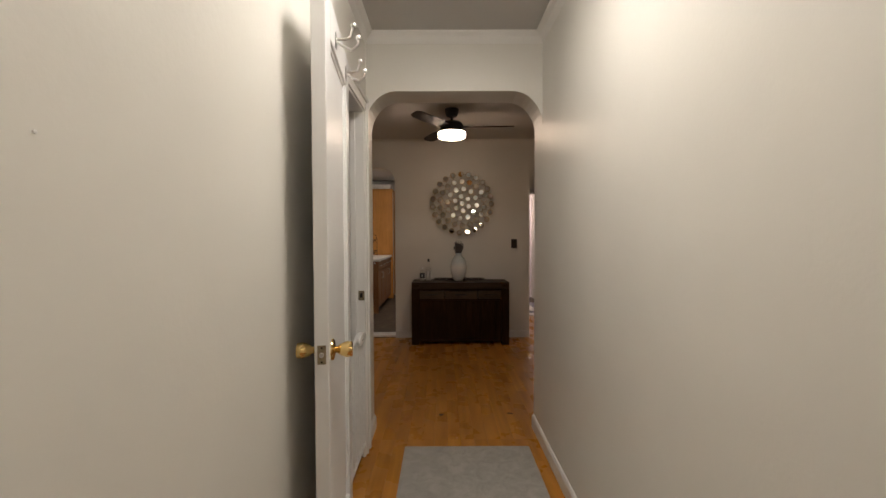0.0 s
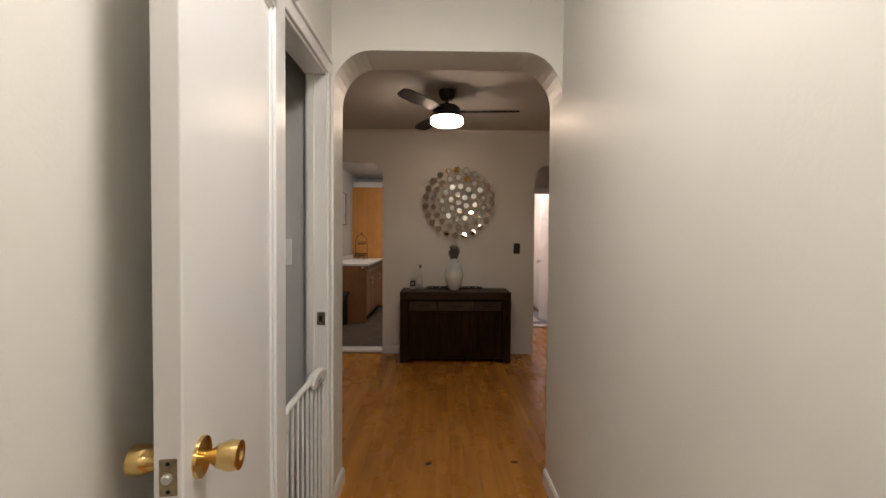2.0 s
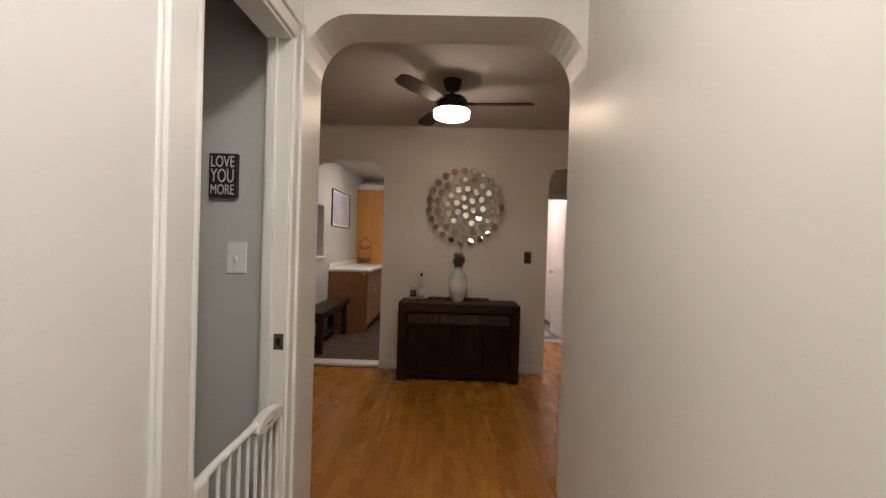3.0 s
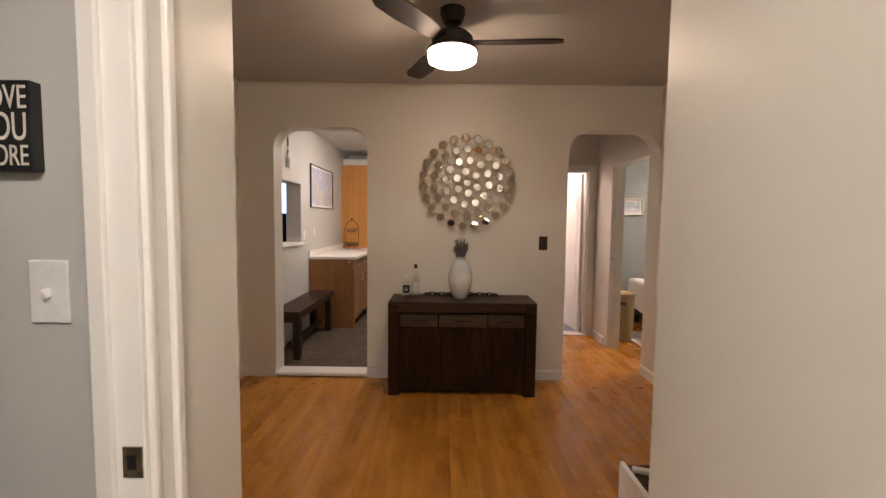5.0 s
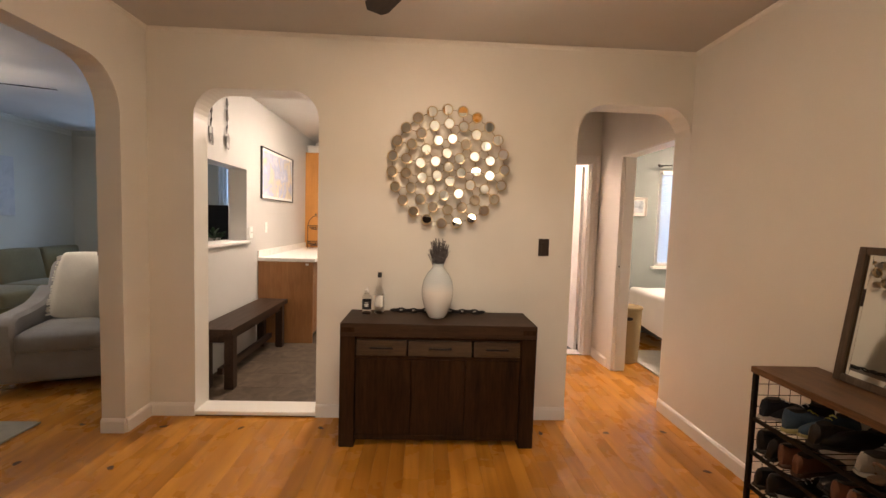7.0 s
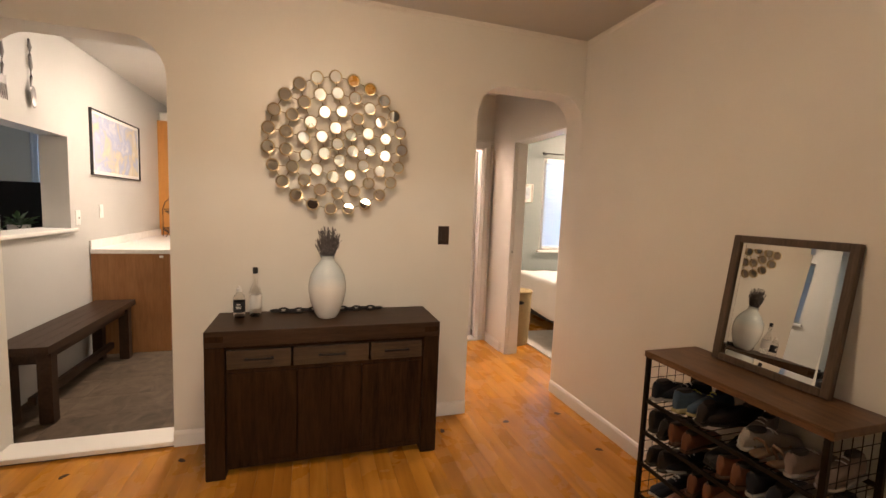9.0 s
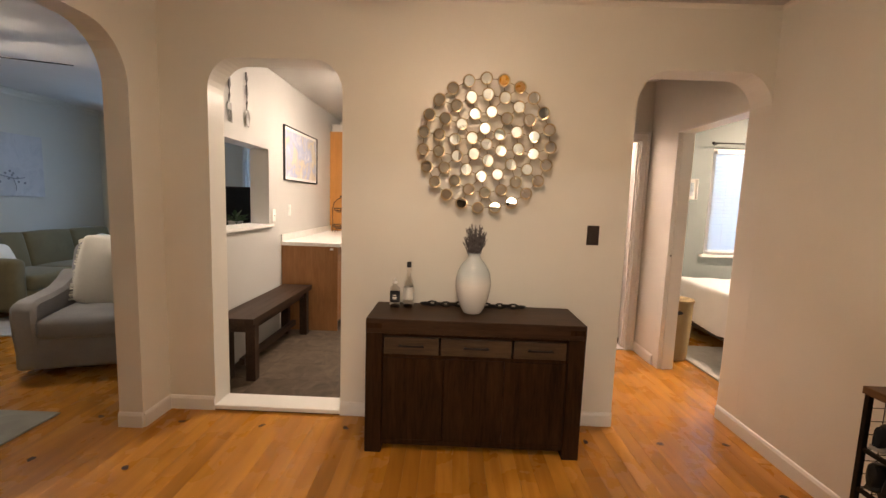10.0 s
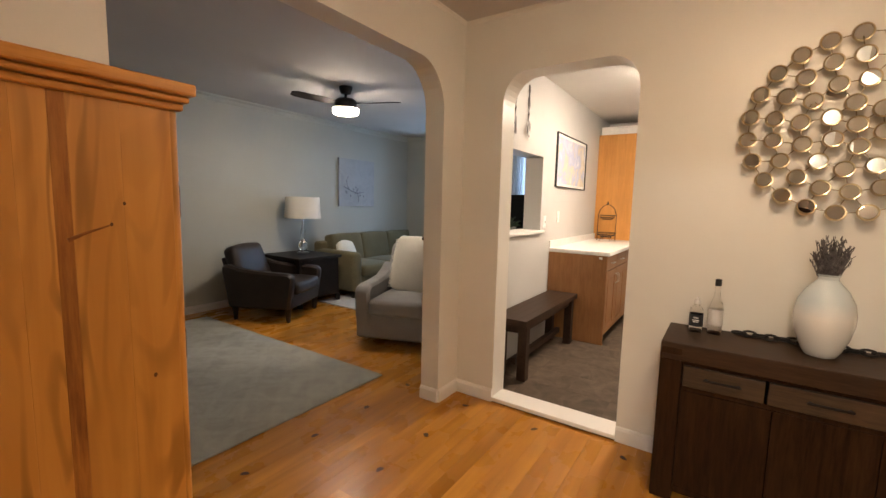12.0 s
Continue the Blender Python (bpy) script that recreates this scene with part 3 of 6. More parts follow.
def casing(axis, a, b, top, face, out, w=0.085, depth_to=None, name="door_casing", label="white moulded door casing"):
    """Frame round an opening from a to b in a wall whose face lies at face; with the jamb lining."""
    t = thing(name, label, "door frame", None, "", "structure")

    def bar(u0, u1, z0, z1, v0, v1, bev=0.004):
        return bx(v0, v1, u0, u1, z0, z1, bev) if axis == "y" else bx(u0, u1, v0, v1, z0, z1, bev)

    f0, f1 = sorted((face, face + out * 0.016))
    g0, g1 = sorted((face, face + out * 0.026))
    e, k = 0.016, 0.022
    part("side_trim", cat(bar(a - w + k, a - e, 0, top + e, f0, f1), bar(a - w, a - w + k, 0, top + w, g0, g1), bar(a - e, a, 0, top, g0, g1 - 0.004 * (out > 0))), TRIM, t)
    part("side_trim", cat(bar(b + e, b + w - k, 0, top + e, f0, f1), bar(b + w - k, b + w, 0, top + w, g0, g1), bar(b, b + e, 0, top, g0, g1 - 0.004 * (out > 0))), TRIM, t)
    part("head_trim", cat(bar(a - w + k, b + w - k, top + e, top + w - k, f0, f1), bar(a - w + k, b + w - k, top + w - k, top + w, g0, g1), bar(a - e, b + e, top, top + e, g0, g1 - 0.004 * (out > 0))), TRIM, t)
    if depth_to is not None:
        d0, d1 = sorted((face + out * 0.012, depth_to))
        mid = (d0 + d1) / 2
        for p, q in ((a, a + 0.012), (b - 0.012, b)):
            part("jamb", bar(p, q, 0, top, d0, d1, 0.002), TRIM, t)
        part("head_jamb", bar(a + 0.012, b - 0.012, top - 0.012, top, d0, d1, 0.002), TRIM, t)
        for p, q in ((a + 0.012, a + 0.024), (b - 0.024, b - 0.012)):
            part("door_stop", bar(p, q, 0, top - 0.012, mid - 0.035, mid - 0.005, 0.002), TRIM, t)
    return t


small = casing("y", 1.89, 2.425, 2.01, HL, 1, 0.082, HL - 0.078)
bathf = casing("x", 1.10, 1.67, 1.98, 6.75, -1, 0.075, 6.86)
bedf = casing("y", YW2, 6.29, 1.99, XR + 0.12, 1, 0.075, XR)
# white sill of the kitchen arch, and lining of the pass-through
sill = solid("door_sill", bx(-1.502, -0.708, YW - 0.016, YW2 - 0.02, 0.008, 0.036, 0.006), TRIM, "white painted raised threshold, worn at its edge", "threshold", "structure")
# dark filler strip draws the shadow line under the sill's front edge
solid("sill_shadow_strip", bx(-1.502, -0.708, YW - 0.006, YW2 - 0.02, 0, 0.008), SUBFLOOR, "dark strip for the shadow line under the raised white threshold", "threshold", "structure")
solid("bath_sill", bx(1.10, 1.67, 6.72, 6.88, 0, 0.015, 0.004), plain("marble_sill", (0.6, 0.57, 0.53), 0.3), "pale stone bathroom threshold", "threshold", "structure")
solid("pass_through_sill", bx(XL2 - 0.04, XK + 0.035, 5.83, 6.73, 1.07, 1.098, 0.006), TRIM, "white painted sill of the pass-through", "sill", "structure")


# ---------- the floors ----------
rng = random.Random(7)
floor = structure("floor", bx(LX - 0.1, 5.3, -1.42, 9.2, -0.1, -0.013), SUBFLOOR, "honey-coloured pine plank floor with dark knots", "floor")
PW = 0.0835
_plank_mesh = {}


def plank(x, y0, y1):
    n = max(4, round((y1 - y0) / 0.02))
    if n not in _plank_mesh:
        h, w, c = n * 0.01, PW / 2 - 0.00025, 0.0002
        vs = [(sx * (w - k), sy * (h - k), z) for z, k in ((-0.013, 0), (-c, 0), (0, c)) for sx, sy in ((-1, -1), (1, -1), (1, 1), (-1, 1))]
        fs = [(8, 9, 10, 11)] + [(r + i, r + (i + 1) % 4, r + 4 + (i + 1) % 4, r + 4 + i) for r in (0, 4) for i in range(4)]
        me = bpy.data.meshes.new("plank")
        me.from_pydata(vs, [], fs)
        me.materials.append(PLANK)
        _plank_mesh[n] = me
    shared("plank", _plank_mesh[n], floor, Matrix.Translation((x, y0 + n * 0.01, 0)))


def plank_area(x0, x1, y0, y1):
    i = round(x0 / PW)
    while i * PW < x1 - PW / 2:
        y = y0
        first = True
        while y < y1 - 0.15:
            ln = rng.uniform(0.6, 1.8) if first else rng.uniform(1.7, 2.9)
            first = False
            end = min(y + ln, y1)
            end = y1 if y1 - end < 0.25 else end
            end = y + round((end - y) / 0.02) * 0.02
            plank(i * PW + PW / 2, y, end)
            y = end
        i += 1


plank_area(HL - PW, HR + PW, -1.3, 2.6)
plank_area(XL2, XR + 0.07, 2.6, 5.44)
plank_area(0.87, XR + 0.07, 5.44, 6.8)
plank_area(LX - PW, XL2, 3.4, 9.0)
plank_area(XR + 0.07, 3.4, 5.34, 7.7)
# the knots that are dark enough to see
knots = [(-2.12, y) for y in (3.89, 4.31, 4.725, 5.145)] + [(-1.615, y) for y in (4.30, 4.69, 5.13)] + [(1.605, y) for y in (4.69, 5.13)]
knots += [(-1.132, 5.124), (-0.635, 5.135), (-0.126, 2.967), (0.371, 2.987), (0.777, 5.095), (1.215, 5.11)]
kr = random.Random(5)
kmesh = []
for i in range(3):
    pts = [(0.0215 * (1 + 0.25 * math.sin(3 * a + i)) * math.cos(a), 0.0145 * (1 + 0.2 * math.cos(2 * a + i)) * math.sin(a)) for a in [2 * math.pi * j / 10 for j in range(10)]]
    kmesh.append(mesh_of("knot", prism(pts, "z", -0.004, 0.0012), KNOT))
for i, (x, y) in enumerate(knots):
    shared("knot", kmesh[i % 3], floor, pose(x, y, 0, 0, 0, kr.uniform(0, 360)))

kfloor = structure("floor_kitchen", bx(XK, 0.63, YW2 - 0.02, 9.2, -0.012, -0.003), GROUT, "slate-grey kitchen floor of square tiles", "floor")
TS = 0.305
tmesh = mesh_of("tile", bx(-TS / 2 + 0.0009, TS / 2 - 0.0009, -TS / 2 + 0.0009, TS / 2 - 0.0009, -0.008, -0.0016, 0.0005, 1), TILE)
for i in range(4):
    for j in range(12):
        shared("tile", tmesh, kfloor, pose(XK + TS / 2 + i * TS, YW2 + TS / 2 + j * TS, 0))
bfloor = structure("floor_bath", bx(0.87, XR, 6.86, 8.78, -0.012, -0.003), GROUT, "grey bathroom floor of small square tiles", "floor")
bt = mesh_of("tile", bx(-0.098, 0.098, -0.098, 0.098, -0.008, 0.004, 0.002, 1), BATH_TILE)
for i in range(4):
    for j in range(6):
        shared("tile", bt, bfloor, pose(0.97 + i * 0.2, 6.96 + j * 0.2, 0))


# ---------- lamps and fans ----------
def flush_lamp(x, y, mat, r=0.15, depth=0.075, label="round white flush ceiling lamp, lit, assumed out of view"):
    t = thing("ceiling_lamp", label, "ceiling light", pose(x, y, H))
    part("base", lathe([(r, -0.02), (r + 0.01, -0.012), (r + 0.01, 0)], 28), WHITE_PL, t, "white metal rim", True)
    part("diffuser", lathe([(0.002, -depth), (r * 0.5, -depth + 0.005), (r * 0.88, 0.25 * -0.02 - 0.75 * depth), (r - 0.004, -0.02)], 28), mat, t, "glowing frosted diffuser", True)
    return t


# out of view; hall, kitchen and bedroom lamps placed from shadow edges, bath assumed
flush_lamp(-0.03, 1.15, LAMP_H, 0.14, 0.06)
# added fill out of view: lights the end wall that the disc mirrors reflect
flush_lamp(-0.03, -0.85, LAMP_FILL, 0.15, 0.06)
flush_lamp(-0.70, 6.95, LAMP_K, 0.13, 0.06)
flush_lamp(3.7, 6.75, LAMP_BD, 0.11, 0.035)
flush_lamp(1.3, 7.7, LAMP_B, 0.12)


def ceiling_fan(x, y, turn, mat, lens, label):
    f = thing("ceiling_fan", label, "ceiling fan", pose(x, y, H))
    part("canopy", lathe([(0.035, -0.075), (0.05, -0.07), (0.066, -0.03), (0.068, 0)], 24), BLACK, f, "", True)
    part("rod", lathe([(0.014, -0.13), (0.014, -0.07)], 12), BLACK, f)
    part("motor", lathe([(0.10, -0.21), (0.112, -0.195), (0.112, -0.15), (0.09, -0.128), (0.03, -0.12)], 28), BLACK, f, "matt black motor housing", True)
    part("lamp_plate", lathe([(0.137, -0.226), (0.139, -0.222), (0.139, -0.214), (0.10, -0.208)], 32), BLACK, f, "", True)
    part("diffuser", lathe([(0.118, -0.2745), (0.129, -0.268), (0.131, -0.255), (0.131, -0.2265)], 32), mat, f, "glowing white drum diffuser", True)
    part("lens", lathe([(0.03, -0.2805), (0.08, -0.2795), (0.112, -0.278), (0.1175, -0.2748)], 32), lens, f, "frosted lens under the drum", True)
    for k in range(3):
        a = turn + 120 * k
        outline = [(0.09, -0.035), (0.2, -0.055), (0.4, -0.066), (0.54, -0.06), (0.585, -0.04), (0.60, 0.03), (0.55, 0.055), (0.3, 0.06), (0.09, 0.035)]
        b = part("blade", prism(outline, "z", -0.004, 0.004, 0.0015), BLADE, f, "dark wood-grain blade")
        b.matrix_basis = pose(0, 0, -0.175, 0, 0, a) @ pose(0, 0, 0, 12, 0, 0)
        part("blade_bracket", bx(0.06, 0.16, -0.02, 0.02, -0.002, 0.012, 0.003), BLACK, b)
    return f


ceiling_fan(-0.018, 4.05, 356, LAMP_W, LAMP_WB, "dark three-bladed ceiling fan with a lit drum lamp")
ceiling_fan(-3.655, 5.975, 20, LAMP_LR, LAMP_LR, "dark three-bladed ceiling fan with a lit lamp in the living room")


# ---------- windows ----------
def window(name, x0, x1, y, z0, z1, panes, label):
    w = thing(name, label, "window", pose((x0 + x1) / 2, y, z0), "", "structure")
    hw, hh = (x1 - x0) / 2, z1 - z0
    part("window_frame", cat(bx(-hw, -hw + 0.05, 0, 0.1, 0, hh, 0.004), bx(hw - 0.05, hw, 0, 0.1, 0, hh, 0.004), bx(-hw + 0.05, hw - 0.05, 0, 0.1, hh - 0.05, hh, 0.004), bx(-hw + 0.05, hw - 0.05, 0, 0.1, 0, 0.05, 0.004)), TRIM, w, "white window frame")
    part("window_sill", bx(-hw - 0.05, hw + 0.05, -0.06, 0, -0.03, 0, 0.006), TRIM, w)
    part("meeting_rail", bx(-hw + 0.05, hw - 0.05, 0.03, 0.07, hh / 2 - 0.02, hh / 2 + 0.02, 0.004), TRIM, w)
    for a, b in ((0.05, hh / 2 - 0.02), (hh / 2 + 0.02, hh - 0.05)):
        g = part("pane", bx(-hw + 0.05, hw - 0.05, 0.05, 0.054, a, b), GLASS, w)
        g.visible_shadow = False
    return w


def curtain(x0, x1, y, z0, z1, label, folds=7):
    c = thing("curtain", label, "curtain", pose((x0 + x1) / 2, y, z1))
    bm = bmesh.new()
    n, m = 60, 8
    grid = []
    for j in range(m + 1):
        s = j / m
        row = []
        for i in range(n + 1):
            u = i / n
            xx = (x0 - x1) / 2 + u * (x1 - x0) * (1 - 0.06 * math.sin(s * 3))
            row.append(bm.verts.new((xx, 0.022 * math.sin(2 * math.pi * folds * u + 0.6 * math.sin(3 * s + u * 5)) * (0.6 + 0.5 * s), -s * (z1 - z0))))
        grid.append(row)
    for a, b in zip(grid, grid[1:]):
        for i in range(n):
            bm.faces.new((a[i], a[i + 1], b[i + 1], b[i]))
    part("panel", bm, SHEER, c, "sheer white gathered panel", True)
    return c


def rod(x0, x1, y, z):
    r = thing("curtain_rod", "thin dark curtain rod with ball ends above a window", "curtain rod", pose((x0 + x1) / 2, y, z))
    h = (x1 - x0) / 2
    part("bar", tube([(-h, 0, 0), (h, 0, 0)], 0.008), IRON, r, "", True)
    for s in (-1, 1):
        part("finial", moved(lathe([(0.002, -0.018), (0.014, -0.01), (0.018, 0), (0.014, 0.01), (0.002, 0.018)], 12), pose(s * h, 0, 0)), IRON, r, "", True)
        part("bracket", tube([(s * (h - 0.06), 0, 0), (s * (h - 0.06), 0.09, -0.01)], 0.006), IRON, r)
    return r


window("window_1", 2.92, 3.66, 7.72, 0.86, 2.07, 2, "white sash bedroom window, daylight outside")


def blind(x0, x1, y, z0, z1, pitch=0.042):
    """A closed horizontal blind: head rail, slats, bottom rail, two ladder cords."""
    b = thing("window_blind", "closed white horizontal blind with daylight behind its slats", "blind", pose((x0 + x1) / 2, y, z1))
    hw = (x1 - x0) / 2
    part("head_rail", bx(-hw, hw, -0.02, 0.02, -0.04, 0, 0.004), TRIM, b)
    slat = mesh_of("slat", bx(-hw + 0.004, hw - 0.004, -0.023, 0.023, -0.001, 0.001), SLAT)
    n = int((z1 - z0 - 0.06) / pitch)
    for k in range(n):
        shared("slat", slat, b, pose(0, 0, -0.062 - k * pitch, 64, 0, 0))
    part("bottom_rail", bx(-hw, hw, -0.014, 0.014, z0 - z1, z0 - z1 + 0.022, 0.004), TRIM, b)
    for x in (-hw * 0.6, hw * 0.6):
        part("cord", tube([(x, -0.024, -0.04), (x, -0.024, z0 - z1 + 0.02)], 0.0012, 5), WHITE_PL, b)


blind(2.94, 3.64, 7.70, 0.88, 2.05)
rod(2.86, 3.80, 7.63, 2.12)
window_light("bedroom_daylight", 2.92, 3.66, 7.95, 0.86, 2.07, DAY_BED, (0.40, 0.68, 1.0))
for n, (a, b) in enumerate(W):
    window(f"window_{n + 2}", a, b, LY, 0.8, 2.12, 2, "white sash living room window, daylight outside")
    window_light("living_daylight", a, b, LY + 0.24, 0.8, 2.12, DAY_LIVING)
    rod(a - 0.14, b + 0.14, LY - 0.09, 2.18)
    curtain(a - 0.1, a + 0.18, LY - 0.08, 0.1, 2.16, "sheer white curtain drawn to the side of a window", 5)
    curtain(b - 0.18, b + 0.1, LY - 0.08, 0.1, 2.16, "sheer white curtain drawn to the side of a window", 5)


# ---------- hall: the small door, its gate, hooks, the runner ----------
def knob(parent, y, z, x, s):
    """A round door knob that points along s * x."""
    k = part("knob", moved(lathe([(0.011, 0), (0.011, 0.017), (0.018, 0.026), (0.0245, 0.045), (0.023, 0.061), (0.010, 0.062), (0.008, 0.059), (0.002, 0.059)], 20), pose(x, y, z) @ pose(0, 0, 0, 0, 90 * s, 0)), BRASS, parent, "polished brass knob", True)
    part("rose", moved(lathe([(0.033, 0), (0.032, 0.005), (0.02, 0.009)], 24), pose(x, y, z) @ pose(0, 0, 0, 0, 90 * s, 0)), BRASS, k, "", True)


ang = math.degrees(math.atan2(0.066, 0.60))
door = thing("door_1", "white panelled door folded back against the hall wall", "door", pose(-0.534, 1.80, 0.012, 0, 0, ang), "", "structure")
DW, DH, DT = 0.60, 2.015, 0.042
# the leaf runs along -y from its hinges; x is its thickness
for n, (a, b, z0, z1) in enumerate(((-0.10, 0, 0, DH), (-DW, -DW + 0.10, 0, DH))):
    part("stile", bx(-DT / 2, DT / 2, a, b, z0, z1, 0.003), DOORP, door)
for z0, z1 in ((0, 0.2), (DH - 0.13, DH)):
    part("rail", bx(-DT / 2, DT / 2, -DW + 0.10, -0.10, z0, z1, 0.003), DOORP, door)
part("panel", bx(-0.008, 0.008, -DW + 0.09, -0.09, 0.19, DH - 0.12, 0.001), DOORP, door, "recessed door panel")
for a, b, z0, z1 in ((-DW + 0.10, -DW + 0.114, 0.2, DH - 0.13), (-0.114, -0.10, 0.2, DH - 0.13), (-DW + 0.114, -0.114, 0.2, 0.214), (-DW + 0.114, -0.114, DH - 0.144, DH - 0.13)):
    part("panel_bead", bx(-0.014, 0.014, a, b, z0, z1, 0.004), DOORP, door)
knob(door, -DW + 0.058, 0.925, DT / 2, 1)
knob(door, -DW + 0.058, 0.925, -DT / 2, -1)
lp = part("latch_plate", bx(-0.0125, 0.0125, -DW - 0.0015, -DW + 0.001, 0.897, 0.953, 0.001), OLD_BRASS, door, "worn brass latch plate")
part("latch_bolt", moved(lathe([(0.0075, 0), (0.0075, 0.006), (0.006, 0.008), (0.001, 0.008)], 14), pose(0, -DW - 0.001, 0.925, 90)), NICKEL, lp, "bright round latch bolt", True)
for z in (0.904, 0.946):
    part("screw", moved(lathe([(0.0032, 0), (0.003, 0.001), (0.001, 0.001)], 10), pose(0, -DW - 0.0014, z, 90)), IRON, lp)
for z in (0.2, 1.0, 1.8):
    part("hinge", moved(lathe([(0.006, -0.045), (0.006, 0.045)], 10), pose(0.008, 0.006, z)), TRIM, door, "painted-over hinge")


def coat_hook(y):
    h = thing("coat_hook", "brushed nickel double coat hook on the white door", "hook", door.matrix_basis @ pose(DT / 2, y, 1.925))
    part("plate", moved(lathe([(0.002, 0), (0.013, 0.001), (0.016, 0.004), (0.004, 0.008)], 16), pose(0, 0, 0) @ Matrix.Diagonal((1, 0.9, 1.9, 1)) @ pose(0, 0, 0, 0, 90, 0)), NICKEL, h, "", True)
    part("lower_prong", tube([(0.004, 0, -0.005), (0.03, 0, -0.02), (0.055, 0, -0.03), (0.075, 0, -0.012), (0.078, 0, 0.008)], 0.0048), NICKEL, h, "", True)
    part("upper_prong", tube([(0.004, 0, 0.005), (0.03, 0, 0.004), (0.05, 0, 0.012), (0.06, 0, 0.045)], 0.0048), NICKEL, h, "", True)
    for p in ((0.078, 0, 0.012), (0.061, 0, 0.05)):
        part("knob", moved(lathe([(0.002, -0.009), (0.008, -0.006), (0.010, 0), (0.008, 0.006), (0.002, 0.009)], 12), pose(*p)), NICKEL, h, "", True)


coat_hook(-0.40), coat_hook(-0.12)
strike = part("strike_plate", cat(bx(-0.602, -0.567, 2.4105, 2.413, 0.914, 0.970, 0.001)), OLD_BRASS, small, "worn brass strike plate")
# solid black block paints the shade inside the latch hole
part("strike_hole_shade", bx(-0.593, -0.578, 2.409, 2.411, 0.93, 0.955), BLACK, strike)

# the gate across the doorway
gate = thing("safety_gate", "white metal child safety gate across the small doorway", "gate", pose(-0.575, 1.903, 0))
GL = 0.509
part("top_rail", tube([(0, 0.02, 0.712), (0, 0.1, 0.722), (0, GL - 0.18, 0.728)], 0.011), WHITE_PL, gate, "", True)
part("bottom_rail", tube([(0, 0.0, 0.07), (0, GL, 0.07)], 0.011), WHITE_PL, gate, "", True)
part("hinge_block", bx(-0.016, 0.016, 0, 0.06, 0.655, 0.722, 0.008), WHITE_PL, gate)
lat = prism([(GL - 0.20, 0.715), (GL - 0.19, 0.695), (GL - 0.15, 0.685), (GL - 0.06, 0.69), (GL - 0.002, 0.70), (GL - 0.002, 0.722), (GL - 0.03, 0.735), (GL - 0.10, 0.745), (GL - 0.16, 0.74)], "x", -0.017, 0.017, 0.005)
gl = part("latch_handle", lat, WHITE_PL, gate, "white plastic latch handle")
part("latch_button", bx(0.017, 0.02, GL - 0.135, GL - 0.095, 0.707, 0.714, 0.001), plain("grey_plastic", (0.3, 0.3, 0.3), 0.5), gl)
for i in range(8):
    y = 0.07 + i * 0.053
    part("bar", tube([(0, y, 0.07), (0, y, 0.724)], 0.0065), WHITE_PL, gate, "", True)
for y in (0.012, GL - 0.012):
    part("post", tube([(0, y, 0.0), (0, y, 0.72 if y > 0.3 else 0.71)], 0.010), WHITE_PL, gate, "", True)

sign = thing("wall_sign", "small black wooden sign with pale letters on a grey wall", "sign", pose(-0.817, 2.47, 1.524))
part("board", bx(-0.05, 0.05, -0.022, 0, -0.078, 0.078, 0.002), BLACK, sign)


def lettering(text, parent, size, x, y, z, width, m0=None, mat=None, name="letters"):
    cu = bpy.data.curves.new(name, "FONT")
    cu.body, cu.size, cu.align_x, cu.align_y, cu.extrude = text, size, "CENTER", "CENTER", 0.0006
    tmp = bpy.data.objects.new(name, cu)
    scene.collection.objects.link(tmp)
    bpy.context.view_layer.update()
    me = bpy.data.meshes.new_from_object(tmp.evaluated_get(bpy.context.evaluated_depsgraph_get()))
    w = max(v.co.x for v in me.vertices) - min(v.co.x for v in me.vertices)
    h = max(v.co.y for v in me.vertices) - min(v.co.y for v in me.vertices)
    bpy.data.objects.remove(tmp)
    me.materials.clear()
    me.materials.append(mat or LETTER)
    ob = new(name, me)
    ob.parent = parent
    ob.matrix_basis = pose(x, y, z, 90, 0, 0) @ Matrix.Diagonal((width / w, size / h, 1, 1))
    return ob


for word, z, s in (("LOVE", 0.047, 0.040), ("YOU", -0.004, 0.048), ("MORE", -0.053, 0.036)):
    lettering(word, sign, s, 0, -0.0228, z, 0.084)


def switch_plate(name, m, plate, label, toggle=True, mat2=None):
    s = thing(name, label, "light switch", m)
    part("plate", bx(-0.036, 0.036, -0.006, 0, -0.058, 0.058, 0.003), plate, s)
    if toggle:
        part("toggle", moved(bx(-0.005, 0.005, -0.014, 0, -0.009, 0.009, 0.002), pose(0, -0.005, 0, 20)), mat2 or plate, s)
    else:
        part("rocker", bx(-0.016, 0.016, -0.009, -0.004, -0.033, 0.033, 0.002), mat2 or plate, s)
    for z in (-0.045, 0.045):
        part("screw", moved(lathe([(0.003, 0), (0.003, 0.0075)], 10), pose(0, 0, z, 90)), mat2 or plate, s)
    return s


switch_plate("light_switch", pose(-0.767, 2.47, 1.23), WHITE_PL, "white toggle light switch on a grey wall")
switch_plate("light_switch", pose(0.795, YW, 1.19), BROWN_PLATE, "dark bronze switch plate on the off-white wall", False)

solid("runner_rug", bx(-0.345, 0.41, 0.2, 2.50, 0.0005, 0.008, 0.003), RUNNER, "grey-beige mottled runner rug on the hall floor", "rug")
for (x, y, z) in ((HL, 0.464, 1.402), (HR, 0.55, 1.36)):
    t = solid("wall_anchor", moved(lathe([(0.0026, 0), (0.0024, 0.002), (0.001, 0.0025)], 10), pose(x, y, z, 0, 90 if x < 0 else -90, 0)), WHITE_PL, "tiny white plastic plug in the hall wall", "wall plug", "", True)


